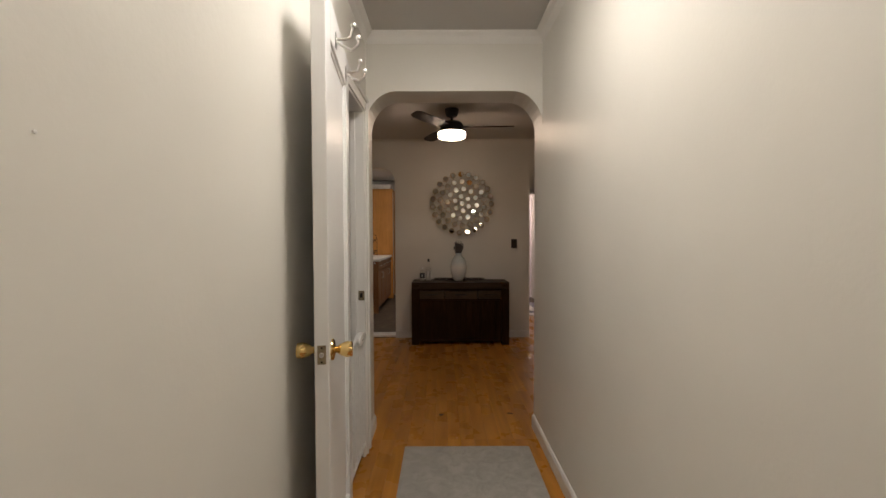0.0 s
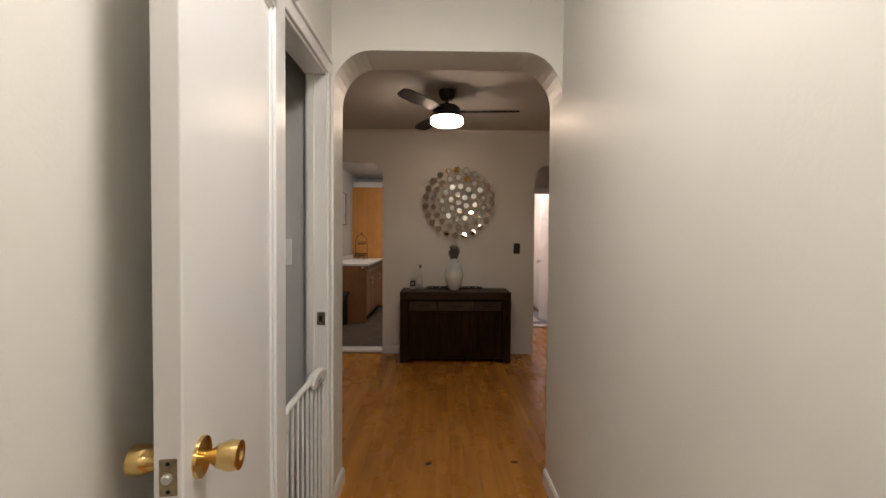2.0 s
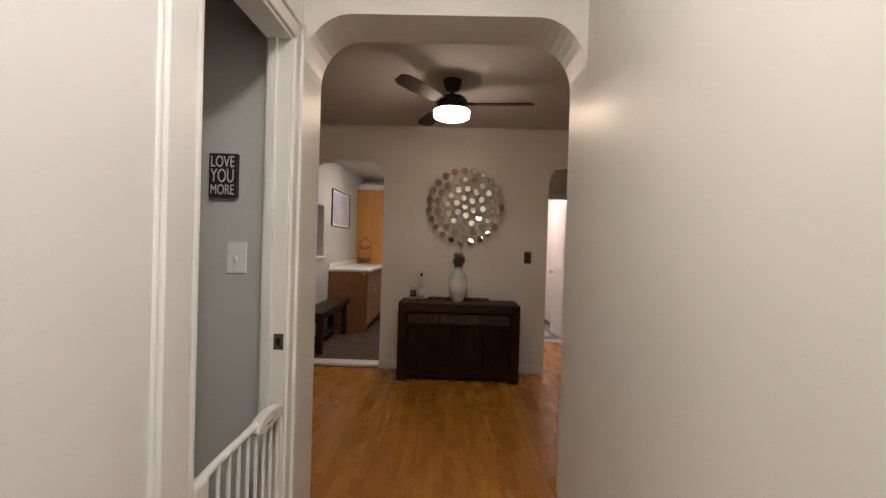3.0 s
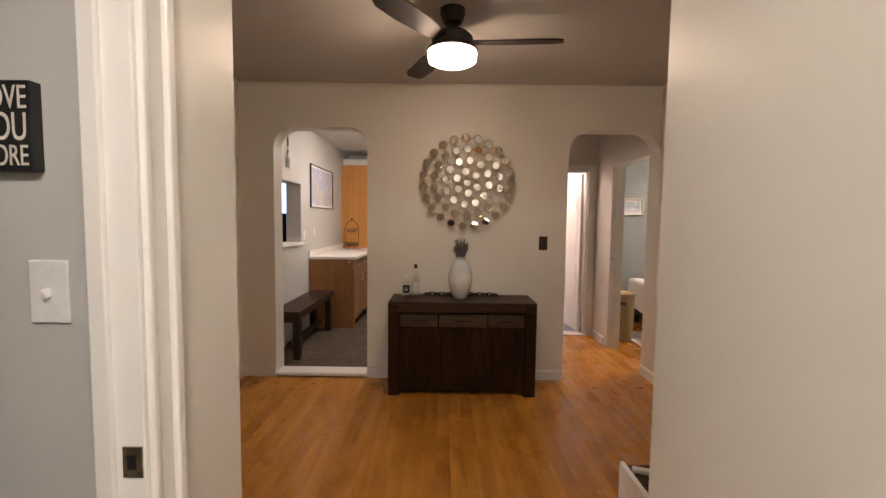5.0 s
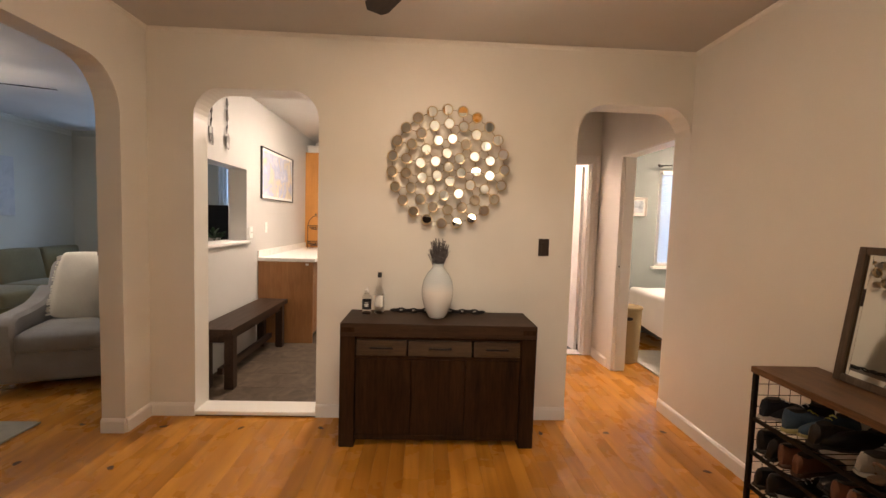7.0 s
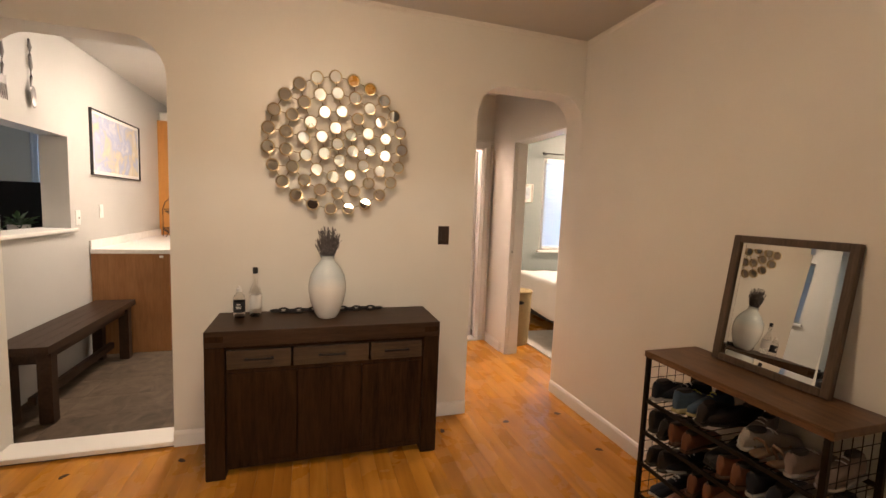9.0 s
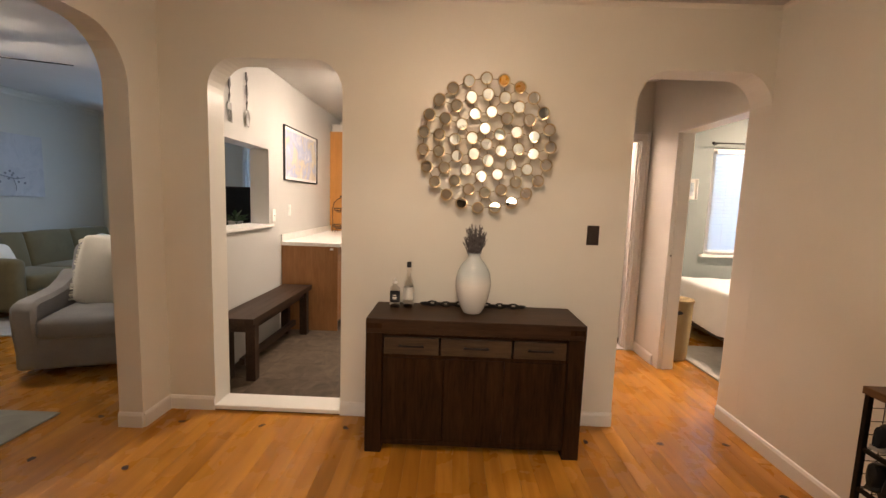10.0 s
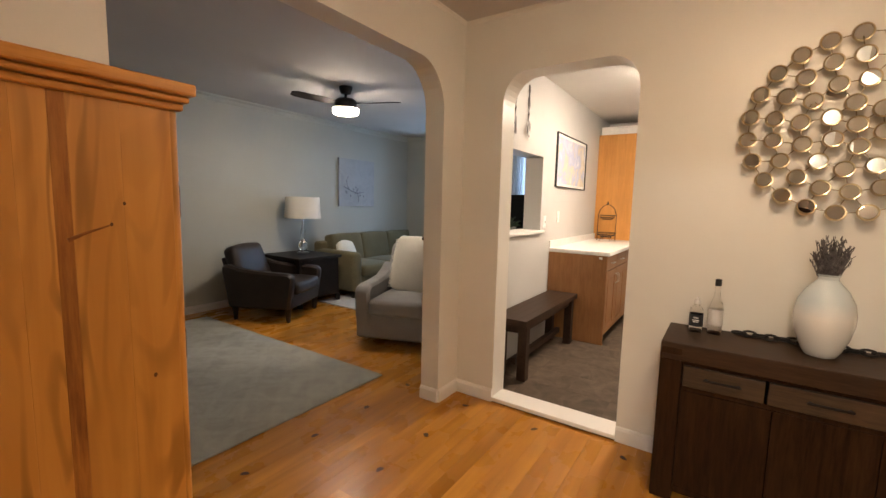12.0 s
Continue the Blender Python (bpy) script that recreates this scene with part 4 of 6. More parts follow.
# ---------- dining room: the sideboard and what stands on it ----------
SX, SY, SW, SD, SH = 0.0985, 4.905, 1.152, 0.375, 0.742
sb = thing("sideboard", "dark walnut sideboard with three drawers against the wall", "sideboard", pose(SX, SY, 0))
hw = SW / 2
part("top", bx(-hw, hw, 0, SD, SH - 0.078, SH, 0.004), WALNUT, sb, "thick dark wooden top")
for s in (-1, 1):
    a, b = sorted((s * hw, s * (hw - 0.088)))
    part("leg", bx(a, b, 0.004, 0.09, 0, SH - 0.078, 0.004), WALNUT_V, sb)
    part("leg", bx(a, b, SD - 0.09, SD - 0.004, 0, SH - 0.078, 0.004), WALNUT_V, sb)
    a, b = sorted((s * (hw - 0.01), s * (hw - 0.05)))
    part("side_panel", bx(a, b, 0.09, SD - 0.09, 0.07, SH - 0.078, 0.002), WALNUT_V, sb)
iw = hw - 0.088
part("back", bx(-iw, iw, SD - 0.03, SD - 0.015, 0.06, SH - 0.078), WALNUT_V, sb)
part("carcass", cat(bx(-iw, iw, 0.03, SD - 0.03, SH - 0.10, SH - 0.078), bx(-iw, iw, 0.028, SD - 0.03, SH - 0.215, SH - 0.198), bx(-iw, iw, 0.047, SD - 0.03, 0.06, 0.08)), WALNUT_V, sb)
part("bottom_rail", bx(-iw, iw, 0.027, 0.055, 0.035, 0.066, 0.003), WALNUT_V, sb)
for s in (-1, 1):
    a, b = sorted((s * (hw - 0.006), s * (hw - 0.084)))
    part("finger_joint", bx(a, b, -0.0015, 0.01, SH - 0.052, SH - 0.024, 0.001), WALNUT_V, sb, "dark end grain of the leg in the top")
edges = [-iw, -iw + 2 * iw * 0.31, -iw + 2 * iw * 0.705, iw]
for a, b in zip(edges, edges[1:]):
    d = part("drawer", bx(a + 0.005, b - 0.005, 0.022, 0.30, SH - 0.196, SH - 0.102, 0.003), WALNUT_D, sb, "weathered brown drawer front")
    c = (a + b) / 2
    part("handle", cat(bx(c - 0.068, c + 0.068, 0.002, 0.012, SH - 0.152, SH - 0.142, 0.003), bx(c - 0.062, c - 0.052, 0.01, 0.024, SH - 0.152, SH - 0.142), bx(c + 0.052, c + 0.062, 0.01, 0.024, SH - 0.152, SH - 0.142)), IRON, d, "dark bar handle")
edges = [-iw, -iw + 2 * iw * 0.335, -iw + 2 * iw * 0.665, iw]
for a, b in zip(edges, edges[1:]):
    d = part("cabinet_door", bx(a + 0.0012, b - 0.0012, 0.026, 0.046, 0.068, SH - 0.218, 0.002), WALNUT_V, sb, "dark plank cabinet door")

vp = [(0.046, 0), (0.053, 0.004), (0.066, 0.028), (0.087, 0.085), (0.098, 0.14), (0.0995, 0.18), (0.091, 0.23), (0.068, 0.276), (0.044, 0.304), (0.034, 0.318), (0.033, 0.332), (0.040, 0.339), (0.034, 0.340), (0.027, 0.332), (0.027, 0.30), (0.02, 0.25)]
vase = thing("vase", "white glazed vase with pale blue shoulders on the sideboard", "vase", pose(0.085, 5.105, SH))
part("body", lathe(vp[:10], 40), VASE, vase, "", True)
part("rim", lathe(vp[9:], 40), VASE, vase, "flared glazed rim", True)
lav = thing("lavender_bunch", "bunch of dried dark lavender standing in the vase", "dried flowers", pose(0.085, 5.105, SH + 0.27))
lr = random.Random(3)
stems, heads = [], []
for i in range(70):
    a, sp = lr.uniform(0, 6.283), 0.066 * math.sqrt(lr.uniform(0.01, 1))
    h = lr.uniform(0.165, 0.245) - sp * 0.6
    top = Vector((sp * math.cos(a), sp * math.sin(a) * 0.8, h))
    stems.append(tube([(top.x * 0.25, top.y * 0.25, 0), (top.x * 0.55, top.y * 0.55, h * 0.5), top], 0.0013, 4))
    n = 8
    for k in range(n):
        q = 0.5 + 0.5 * k / n
        p = Vector((top.x * q, top.y * q, h * q + 0.004))
        e = 0.0046 * (1.1 - 0.06 * k)
        heads.append(moved(lathe([(0.0006, -0.009), (e * 0.8, -0.003), (e * 0.5, 0.005), (0.0006, 0.011)], 5), Matrix.Translation(p + Vector((lr.uniform(-1, 1), lr.uniform(-1, 1), 0)) * 0.005) @ pose(0, 0, 0, lr.uniform(-30, 30), lr.uniform(-30, 30), 0)))
for k in range(3):
    a = (0.2, 2.6, 4.4)[k]
    stems.append(tube([(0.01 * math.cos(a), 0.01 * math.sin(a), 0.05), (0.04 * math.cos(a), 0.03 * math.sin(a), 0.12), (0.075 * math.cos(a), 0.05 * math.sin(a), 0.15)], 0.0014, 4))
part("stems", cat(*stems), STEM, lav)
part("blossom", cat(*heads), STEM, lav, "grey-purple dried flower heads")

LABEL_BLACK = plain("black_label", (0.02, 0.022, 0.028), 0.5)
b1 = thing("bottle", "small clear bottle with a black label and white cap", "bottle", pose(-0.362, 5.17, SH))
part("body", lathe([(0.026, 0), (0.029, 0.004), (0.029, 0.095), (0.025, 0.115), (0.011, 0.13), (0.011, 0.14)], 24), THIN_GLASS, b1, "clear glass body", True)
part("cap", lathe([(0.013, 0.138), (0.013, 0.155), (0.006, 0.158), (0.006, 0.168)], 16), WHITE_PL, b1, "white cap", True)
lb = part("label", lathe([(0.0296, 0.03), (0.0296, 0.088)], 24, False), LABEL_BLACK, b1, "black paper label", True)
for z, w in ((0.07, 0.7), (0.058, 1.0), (0.05, 0.8)):
    bm = bmesh.new()
    pts = [(0.0299 * math.sin(w * (k / 6 - 0.5)), -0.0299 * math.cos(w * (k / 6 - 0.5))) for k in range(7)]
    lo = [bm.verts.new((x, y, z)) for x, y in pts]
    hi = [bm.verts.new((x, y, z + 0.005)) for x, y in pts]
    for k in range(6):
        bm.faces.new((lo[k], lo[k + 1], hi[k + 1], hi[k]))
    part("print", bm, MAT_WHITE, lb)
b2 = thing("bottle", "tall clear bottle with a white label and dark cap", "bottle", pose(-0.285, 5.185, SH))
part("body", lathe([(0.027, 0), (0.030, 0.004), (0.030, 0.12), (0.024, 0.15), (0.012, 0.175), (0.0105, 0.235)], 24), THIN_GLASS, b2, "clear glass body", True)
part("cap", lathe([(0.013, 0.232), (0.013, 0.262), (0.011, 0.264)], 16), BLACK, b2, "dark cap", True)
part("label", lathe([(0.0306, 0.045), (0.0306, 0.118)], 24, False), MAT_WHITE, b2, "white paper label", True)

chain = thing("decorative_chain", "dark wooden chain of oval links lying along the sideboard", "ornament", pose(-0.21, 5.225, SH))
for i in range(15):
    ring = [(0.0275 * math.cos(a), 0.017 * math.sin(a), 0) for a in [2 * math.pi * k / 16 for k in range(16)]]
    part("link", tube(ring, 0.0052, 6, True), BLACK, chain, "", True, pose(0.024 + 0.0402 * i, 0.006 * math.sin(i * 1.7), 0.0135, (32 if i % 2 else -30), 0, 6 * math.sin(i)))

# ---------- the round mirror of discs ----------
art = thing("disc_mirror", "round wall mirror made of small round mirrors on wires", "wall mirror", pose(0.135, YW - 0.05, 1.695))
RD = 0.0362
cup = mesh_of("disc", moved(lathe([(RD * 0.84, -0.012), (RD * 0.95, -0.009), (RD, 0.006), (RD - 0.002, 0.0105), (RD - 0.006, 0.0095), (RD - 0.0075, 0.004), (0.004, 0.004)], 24), pose(0, 0, 0, 90, 0, 0)), GOLD_RIM, True)
eye_m = mesh_of("mirror", moved(lathe([(RD - 0.0076, 0.0043), (RD - 0.0082, 0.0050)], 28), pose(0, 0, 0, 90, 0, 0)), MIRROR)
ar = random.Random(11)
rings = [(0.0, 1, 0), (0.0905, 6, -22), (0.183, 12, -7), (0.276, 18, 10.5), (0.366, 23, -1.4)]
centres = []
for r, n, off in rings:
    ring = []
    for k in range(n):
        a = radians(off + 360 * k / n)
        ring.append(Vector((r * math.cos(a), 0, r * math.sin(a))))
    centres.append(ring)
for ri, ring in enumerate(centres):
    for p in ring:
        tilt = (0, 1.5, 4.5, 9.5, 18)[ri]
        loose = (0.8, 1.1, 2.0, 2.2, 2.2)[ri]
        d = p.normalized() if p.length else p
        d0 = shared("disc", cup, art, pose(p.x, ar.uniform(-0.008, 0.008), p.z, 0, 0, 0) @ pose(0, 0, 0, d.z * tilt + 1 + ar.gauss(0, loose), 0, -d.x * tilt + ar.gauss(0, loose)))
        shared("mirror", eye_m, d0, Matrix.Identity(4))
wires = []
for ring in centres[1:]:
    for a, b in zip(ring, ring[1:] + ring[:1]):
        wires.append(tube([a + Vector((0, 0.006, 0)), b + Vector((0, 0.006, 0))], 0.0023, 5))
for inner, outer in zip(centres, centres[1:]):
    for q in outer:
        p = min(inner, key=lambda c: (c - q).length)
        wires.append(tube([p + Vector((0, 0.006, 0)), q + Vector((0, 0.006, 0))], 0.0023, 5))
part("wire_frame", cat(*wires), OLD_BRASS, art, "thin brass connecting wires")
for k in range(4):
    a = radians(45 + 90 * k)
    part("stand_off", tube([(0.27 * math.cos(a), 0.01, 0.27 * math.sin(a)), (0.27 * math.cos(a), 0.05, 0.27 * math.sin(a))], 0.004), IRON, art)


# ---------- dining room: pine cupboard, shoe rack, mirror, white cabinet ----------
cup_x0, cup_x1, cup_y0, cup_y1, cup_h = XL + 0.012, -1.40, YB + 0.016, 3.315, 1.548
pine = thing("pine_cupboard", "tall orange pine cupboard with knots and a moulded crown", "cupboard", pose(0, 0, 0))
ys = [cup_y0, 3.04, 3.094, 3.122, 3.213, cup_y1]
for k, (a, b) in enumerate(zip(ys, ys[1:])):
    part("side_board", bx(cup_x1 - 0.022, cup_x1, a, b, 0.06, cup_h, 0.0006, 1), PINE_DARK if k == 2 else PINE, pine)
for y, z, r in ((3.258, 0.899, 0.0042), (3.214, 1.313, 0.003), (3.188, 1.267, 0.0032), (3.235, 0.42, 0.004)):
    part("knot", moved(lathe([(r, -0.004), (r, 0.0006), (0.0005, 0.0008)], 10), pose(cup_x1, y, z, 0, 90, 0) @ Matrix.Diagonal((1.4, 1, 1, 1))), PINE_KNOT, pine, "small brown knot")
part("branch_mark", tube([(cup_x1 - 0.0012, 3.112, 1.236), (cup_x1 - 0.001, 3.14, 1.249), (cup_x1 - 0.001, 3.188, 1.266)], [0.005, 0.0036, 0.0018], 6), BRANCH, pine, "dark branch scar in the wood", True)
part("corner_post", moved(lathe([(0.016, 0.0), (0.016, cup_h)], 16), pose(cup_x1 - 0.016, cup_y1 + 0.004, 0)), PINE, pine, "rounded pine front corner", True)
part("back_side", bx(cup_x0, cup_x0 + 0.02, cup_y0, cup_y1, 0.06, cup_h), PINE, pine)
part("back", bx(cup_x0 + 0.02, cup_x1 - 0.022, cup_y0, cup_y0 + 0.015, 0.06, cup_h), PINE, pine)
part("floor_board", bx(cup_x0 + 0.02, cup_x1 - 0.022, cup_y0 + 0.015, cup_y1, 0.06, 0.08), PINE, pine)
pd = part("cupboard_door", bx(cup_x0 + 0.004, cup_x1 - 0.034, cup_y1, cup_y1 + 0.02, 0.09, cup_h - 0.02, 0.003), PINE, pine)
for z in (0.35, 0.95, 1.32):
    part("hinge", moved(lathe([(0.005, -0.04), (0.005, 0.04)], 10), pose(cup_x1 - 0.026, cup_y1 + 0.022, z)), IRON, pd, "dark butt hinge")
part("plinth", bx(cup_x0, cup_x1 + 0.008, cup_y0, cup_y1 + 0.01, 0, 0.075, 0.006), PINE_X, pine)
for z0, z1, o in ((cup_h - 0.012, cup_h + 0.006, 0.012), (cup_h + 0.006, cup_h + 0.022, 0.026), (cup_h + 0.022, cup_h + 0.05, 0.042)):
    part("crown", bx(cup_x0, cup_x1 + o, cup_y0, cup_y1 + 0.02 + o * 0.6, z0, z1, 0.005), PINE_X, pine, "stepped pine crown moulding")

RX0, RX1, RY0, RY1, RH = 1.446, 1.742, 3.53, 4.245, 0.756
rack = thing("shoe_rack", "metal shoe rack with a brown board top, full of shoes", "shoe rack", pose(0, 0, 0))
part("top_board", bx(RX0 - 0.004, RX1, RY0 - 0.004, RY1 + 0.004, RH - 0.028, RH, 0.003), RACK_TOP, rack, "rustic brown wooden top")
for x in (RX0 + 0.009, RX1 - 0.012):
    for y in (RY0 + 0.012, RY1 - 0.012):
        part("leg", bx(x - 0.009, x + 0.009, y - 0.009, y + 0.009, 0, RH - 0.028, 0.002), IRON, rack)
tiers = (0.05, 0.20, 0.35, 0.50)
for z in tiers:
    part("shelf_rail", bx(RX0 + 0.002, RX0 + 0.014, RY0 + 0.022, RY1 - 0.022, z + 0.02, z + 0.036, 0.002), IRON, rack)
    part("shelf_rail", bx(RX1 - 0.018, RX1 - 0.006, RY0 + 0.022, RY1 - 0.022, z + 0.02, z + 0.036, 0.002), IRON, rack)
    wires = [tube([(RX0 + 0.012, RY0 + 0.03 + i * 0.0353, z + 0.026), (RX1 - 0.012, RY0 + 0.03 + i * 0.0353, z + 0.026)], 0.002, 5) for i in range(20)]
    part("wire_shelf", cat(*wires), IRON, rack, "dark wire shelf")
for y in (RY0 + 0.012, RY1 - 0.012):
    grid = [tube([(RX0 + 0.02 + i * 0.05, y, 0.06), (RX0 + 0.02 + i * 0.05, y, RH - 0.03)], 0.0016, 5) for i in range(6)]
    grid += [tube([(RX0 + 0.014, y, 0.08 + i * 0.05), (RX1 - 0.016, y, 0.08 + i * 0.05)], 0.0016, 5) for i in range(13)]
    part("end_grid", cat(*grid), IRON, rack, "wire grid end")


def loft(stations, n=14, flat=True):
    """stations: (x, half width, height, base z)."""
    bm = bmesh.new()
    rings = []
    for x, w, h, z in stations:
        ring = []
        for k in range(n):
            a = 2 * math.pi * k / n
            c, s = math.cos(a), math.sin(a)
            yy = w * math.copysign(abs(c) ** 0.75, c)
            zz = z + h / 2 + h / 2 * math.copysign(abs(s) ** 0.75, s)
            ring.append(bm.verts.new((x, yy, zz)))
        rings.append(ring)
    for a, b in zip(rings, rings[1:]):
        for k in range(n):
            bm.faces.new((a[k], a[(k + 1) % n], b[(k + 1) % n], b[k]))
    bm.faces.new(rings[0][::-1])
    bm.faces.new(rings[-1])
    bmesh.ops.recalc_face_normals(bm, faces=bm.faces[:])
    return bm


shoe_mats = {}


def shoe_mat(c, soft=True):
    if c not in shoe_mats:
        shoe_mats[c] = cloth("shoe_upper", c, 300, 0.8, 0.15, 0.3, 0.1, 20) if soft else leather("shoe_leather", c)
    return shoe_mats[c]


def shoe(m, upper, sole, label, kind, laces=None):
    s = thing("shoe", label, "shoe", m, "shoes on the rack")
    L = 0.255
    so = [(0, 0.018, 0.012, 0.004), (0.012, 0.03, 0.02, 0), (0.07, 0.033, 0.022, 0), (0.12, 0.03, 0.018, 0.002), (0.18, 0.042, 0.018, 0.001), (0.23, 0.036, 0.017, 0.004), (L, 0.012, 0.012, 0.01)]
    part("sole", loft(so), plain("shoe_sole", sole, 0.6), s, "", True)
    if kind == "sandal":
        part("strap", tube([(0.17, -0.038, 0.018), (0.165, -0.022, 0.05), (0.165, 0.022, 0.05), (0.17, 0.038, 0.018)], 0.008, 6), shoe_mat(upper, False), s, "", True)
        part("strap", tube([(0.05, -0.03, 0.02), (0.03, -0.022, 0.06), (0.02, 0, 0.07), (0.03, 0.022, 0.06), (0.05, 0.03, 0.02)], 0.006, 6), shoe_mat(upper, False), s, "", True)
        return s
    hgt = 0.105 if kind == "boot" else 0.075
    up = [(0.004, 0.016, hgt * 0.75, 0.012), (0.014, 0.026, hgt, 0.012), (0.06, 0.030, hgt * 0.93, 0.014), (0.10, 0.030, hgt * 0.88, 0.014), (0.15, 0.037, 0.052, 0.014), (0.20, 0.037, 0.04, 0.013), (0.235, 0.028, 0.03, 0.013), (0.249, 0.012, 0.018, 0.013)]
    u = part("upper", loft(up), shoe_mat(upper, kind == "trainer"), s, "", True)
    # black cap on the closed upper, coloured as the shaded inside of the shoe
    part("opening", moved(lathe([(0.002, 0.004), (0.02, 0.004), (0.023, 0.0), (0.0235, -0.008)], 14), pose(0.052, 0, 0.014 + hgt * 0.96) @ Matrix.Diagonal((1.75, 1, 1, 1))), BLACK, u, "black disc for the shaded hollow", True)
    if laces:
        lm = plain("shoe_lace", laces, 0.8)
        part("laces", cat(*[tube([(0.108 + i * 0.018, -0.02, 0.078 - i * 0.0085), (0.108 + i * 0.018, 0, 0.084 - i * 0.0095), (0.108 + i * 0.018, 0.02, 0.078 - i * 0.0085)], 0.0028, 5) for i in range(4)]), lm, u, "laces")
    return s


sr = random.Random(21)
kinds = [((0.012, 0.015, 0.022), (0.372, 0.372, 0.360), "navy trainer with a pale sole on the rack", "trainer", (0.6, 0.6, 0.6)),
         ((0.05, 0.088, 0.135), (0.396, 0.372, 0.180), "blue and yellow running shoe on the rack", "trainer", (0.7, 0.68, 0.2)),
         ((0.009, 0.009, 0.010), (0.018, 0.018, 0.018), "black low shoe on the rack", "leather", None),
         ((0.27, 0.26, 0.24), (0.34, 0.335, 0.32), "white canvas shoe on the rack", "trainer", (0.75, 0.74, 0.7)),
         ((0.136, 0.053, 0.028), (0.060, 0.030, 0.018), "reddish-brown leather shoe on the rack", "leather", None),
         ((0.186, 0.105, 0.062), (0.120, 0.078, 0.048), "tan strap sandal on the rack", "sandal", None),
         ((0.186, 0.174, 0.155), (0.270, 0.258, 0.240), "grey slipper on the rack", "leather", None),
         ((0.20, 0.15, 0.13), (0.30, 0.27, 0.25), "dusty pink trainer on the rack", "trainer", (0.7, 0.66, 0.64))]
order = [[7, 5, 3, 2, 1, 0], [6, 0, 4, 2, 4, 2], [2, 6, 4, 4, 0, 2], [0, 2, 2, 6, 4, 0]]
for ti, z in enumerate(reversed(tiers)):
    for j, k in enumerate(order[ti]):
        for pair in (0, 1):
            up, so, lb, kd, lc = kinds[k]
            y = RY0 + 0.055 + (2 * j + pair) * 0.0555
            flip = sr.random() < 0.4
            yaw = sr.uniform(-15, 15) + (180 if flip else 0)
            x = (RX1 - 0.02 if flip else RX0 + 0.012) + sr.uniform(-0.006, 0.01)
            sc = Matrix.Diagonal((0.98, sr.uniform(0.68, 0.8), sr.uniform(0.95, 1.12), 1))
            shoe(pose(x, y, z + 0.0385, sr.uniform(-13, 13), 0, yaw) @ sc, up, so, lb, kd, lc)

# leaning mirror on the rack
MW, MH = 0.44, 0.54
lean = math.degrees(math.asin(0.066 / MH))
mir = thing("leaning_mirror", "rectangular mirror in a weathered brown frame on the shoe rack", "mirror", pose(1.684, 3.893, RH + 0.002, 0, lean, 0) @ pose(0, 0, 0, 0, 0, 0))
FR = wood("weathered_grey_frame", (0.05, 0.033, 0.022), (0.135, 0.095, 0.065), "z", 1.5, 0.5, 0.3)
fw = 0.03
for a, b, z0, z1 in ((-MW / 2, -MW / 2 + fw, 0, MH), (MW / 2 - fw, MW / 2, 0, MH), (-MW / 2 + fw, MW / 2 - fw, 0, fw), (-MW / 2 + fw, MW / 2 - fw, MH - fw, MH)):
    part("frame", bx(-0.012, 0.014, a, b, z0, z1, 0.004), FR, mir)
part("mirror_glass", bx(-0.002, 0.002, -MW / 2 + fw + 0.022, MW / 2 - fw - 0.022, fw + 0.022, MH - fw - 0.022), MIRROR, mir)
for a, b, z0, z1, r in ((-MW / 2 + fw, -MW / 2 + fw + 0.022, fw, MH - fw, (0, 0, 5)), (MW / 2 - fw - 0.022, MW / 2 - fw, fw, MH - fw, (0, 0, -5)), (-MW / 2 + fw + 0.022, MW / 2 - fw - 0.022, fw, fw + 0.022, (0, 5, 0)), (-MW / 2 + fw + 0.022, MW / 2 - fw - 0.022, MH - fw - 0.022, MH - fw, (0, -5, 0))):
    c = ((a + b) / 2, (z0 + z1) / 2)
    part("bevel", moved(bx(-0.0018, 0.0018, a - c[0], b - c[0], z0 - c[1], z1 - c[1]), pose(0.0002, c[0], c[1], *r)), MIRROR, mir)
part("backing", bx(0.004, 0.010, -MW / 2 + fw - 0.004, MW / 2 - fw + 0.004, fw - 0.004, MH - fw + 0.004), BLACK, mir)

wc = thing("low_cabinet", "low white cabinet with a dark top behind the arch", "cabinet", pose(0.605, YB + 0.016, 0))
part("side_panel", bx(0, 0.018, 0, 0.41, 0, 0.497, 0.003), WHITE_PL, wc)
part("side_panel", bx(0.50, 0.518, 0, 0.41, 0, 0.497, 0.003), WHITE_PL, wc)
part("top", bx(0.018, 0.50, 0, 0.405, 0.462, 0.485, 0.002), WALNUT, wc, "dark top")
part("front", bx(0.018, 0.50, 0.385, 0.403, 0.02, 0.462, 0.002), WHITE_PL, wc)
part("bottom", bx(0.018, 0.50, 0, 0.385, 0.02, 0.038), WHITE_PL, wc)
solid("remote", bx(-0.035, 0.035, -0.014, 0.014, 0, 0.016, 0.005), WHITE_PL, "small white plastic remote on the low cabinet", "remote control", "", True, pose(0.665, YB + 0.37, 0.485, 0, 0, -20))


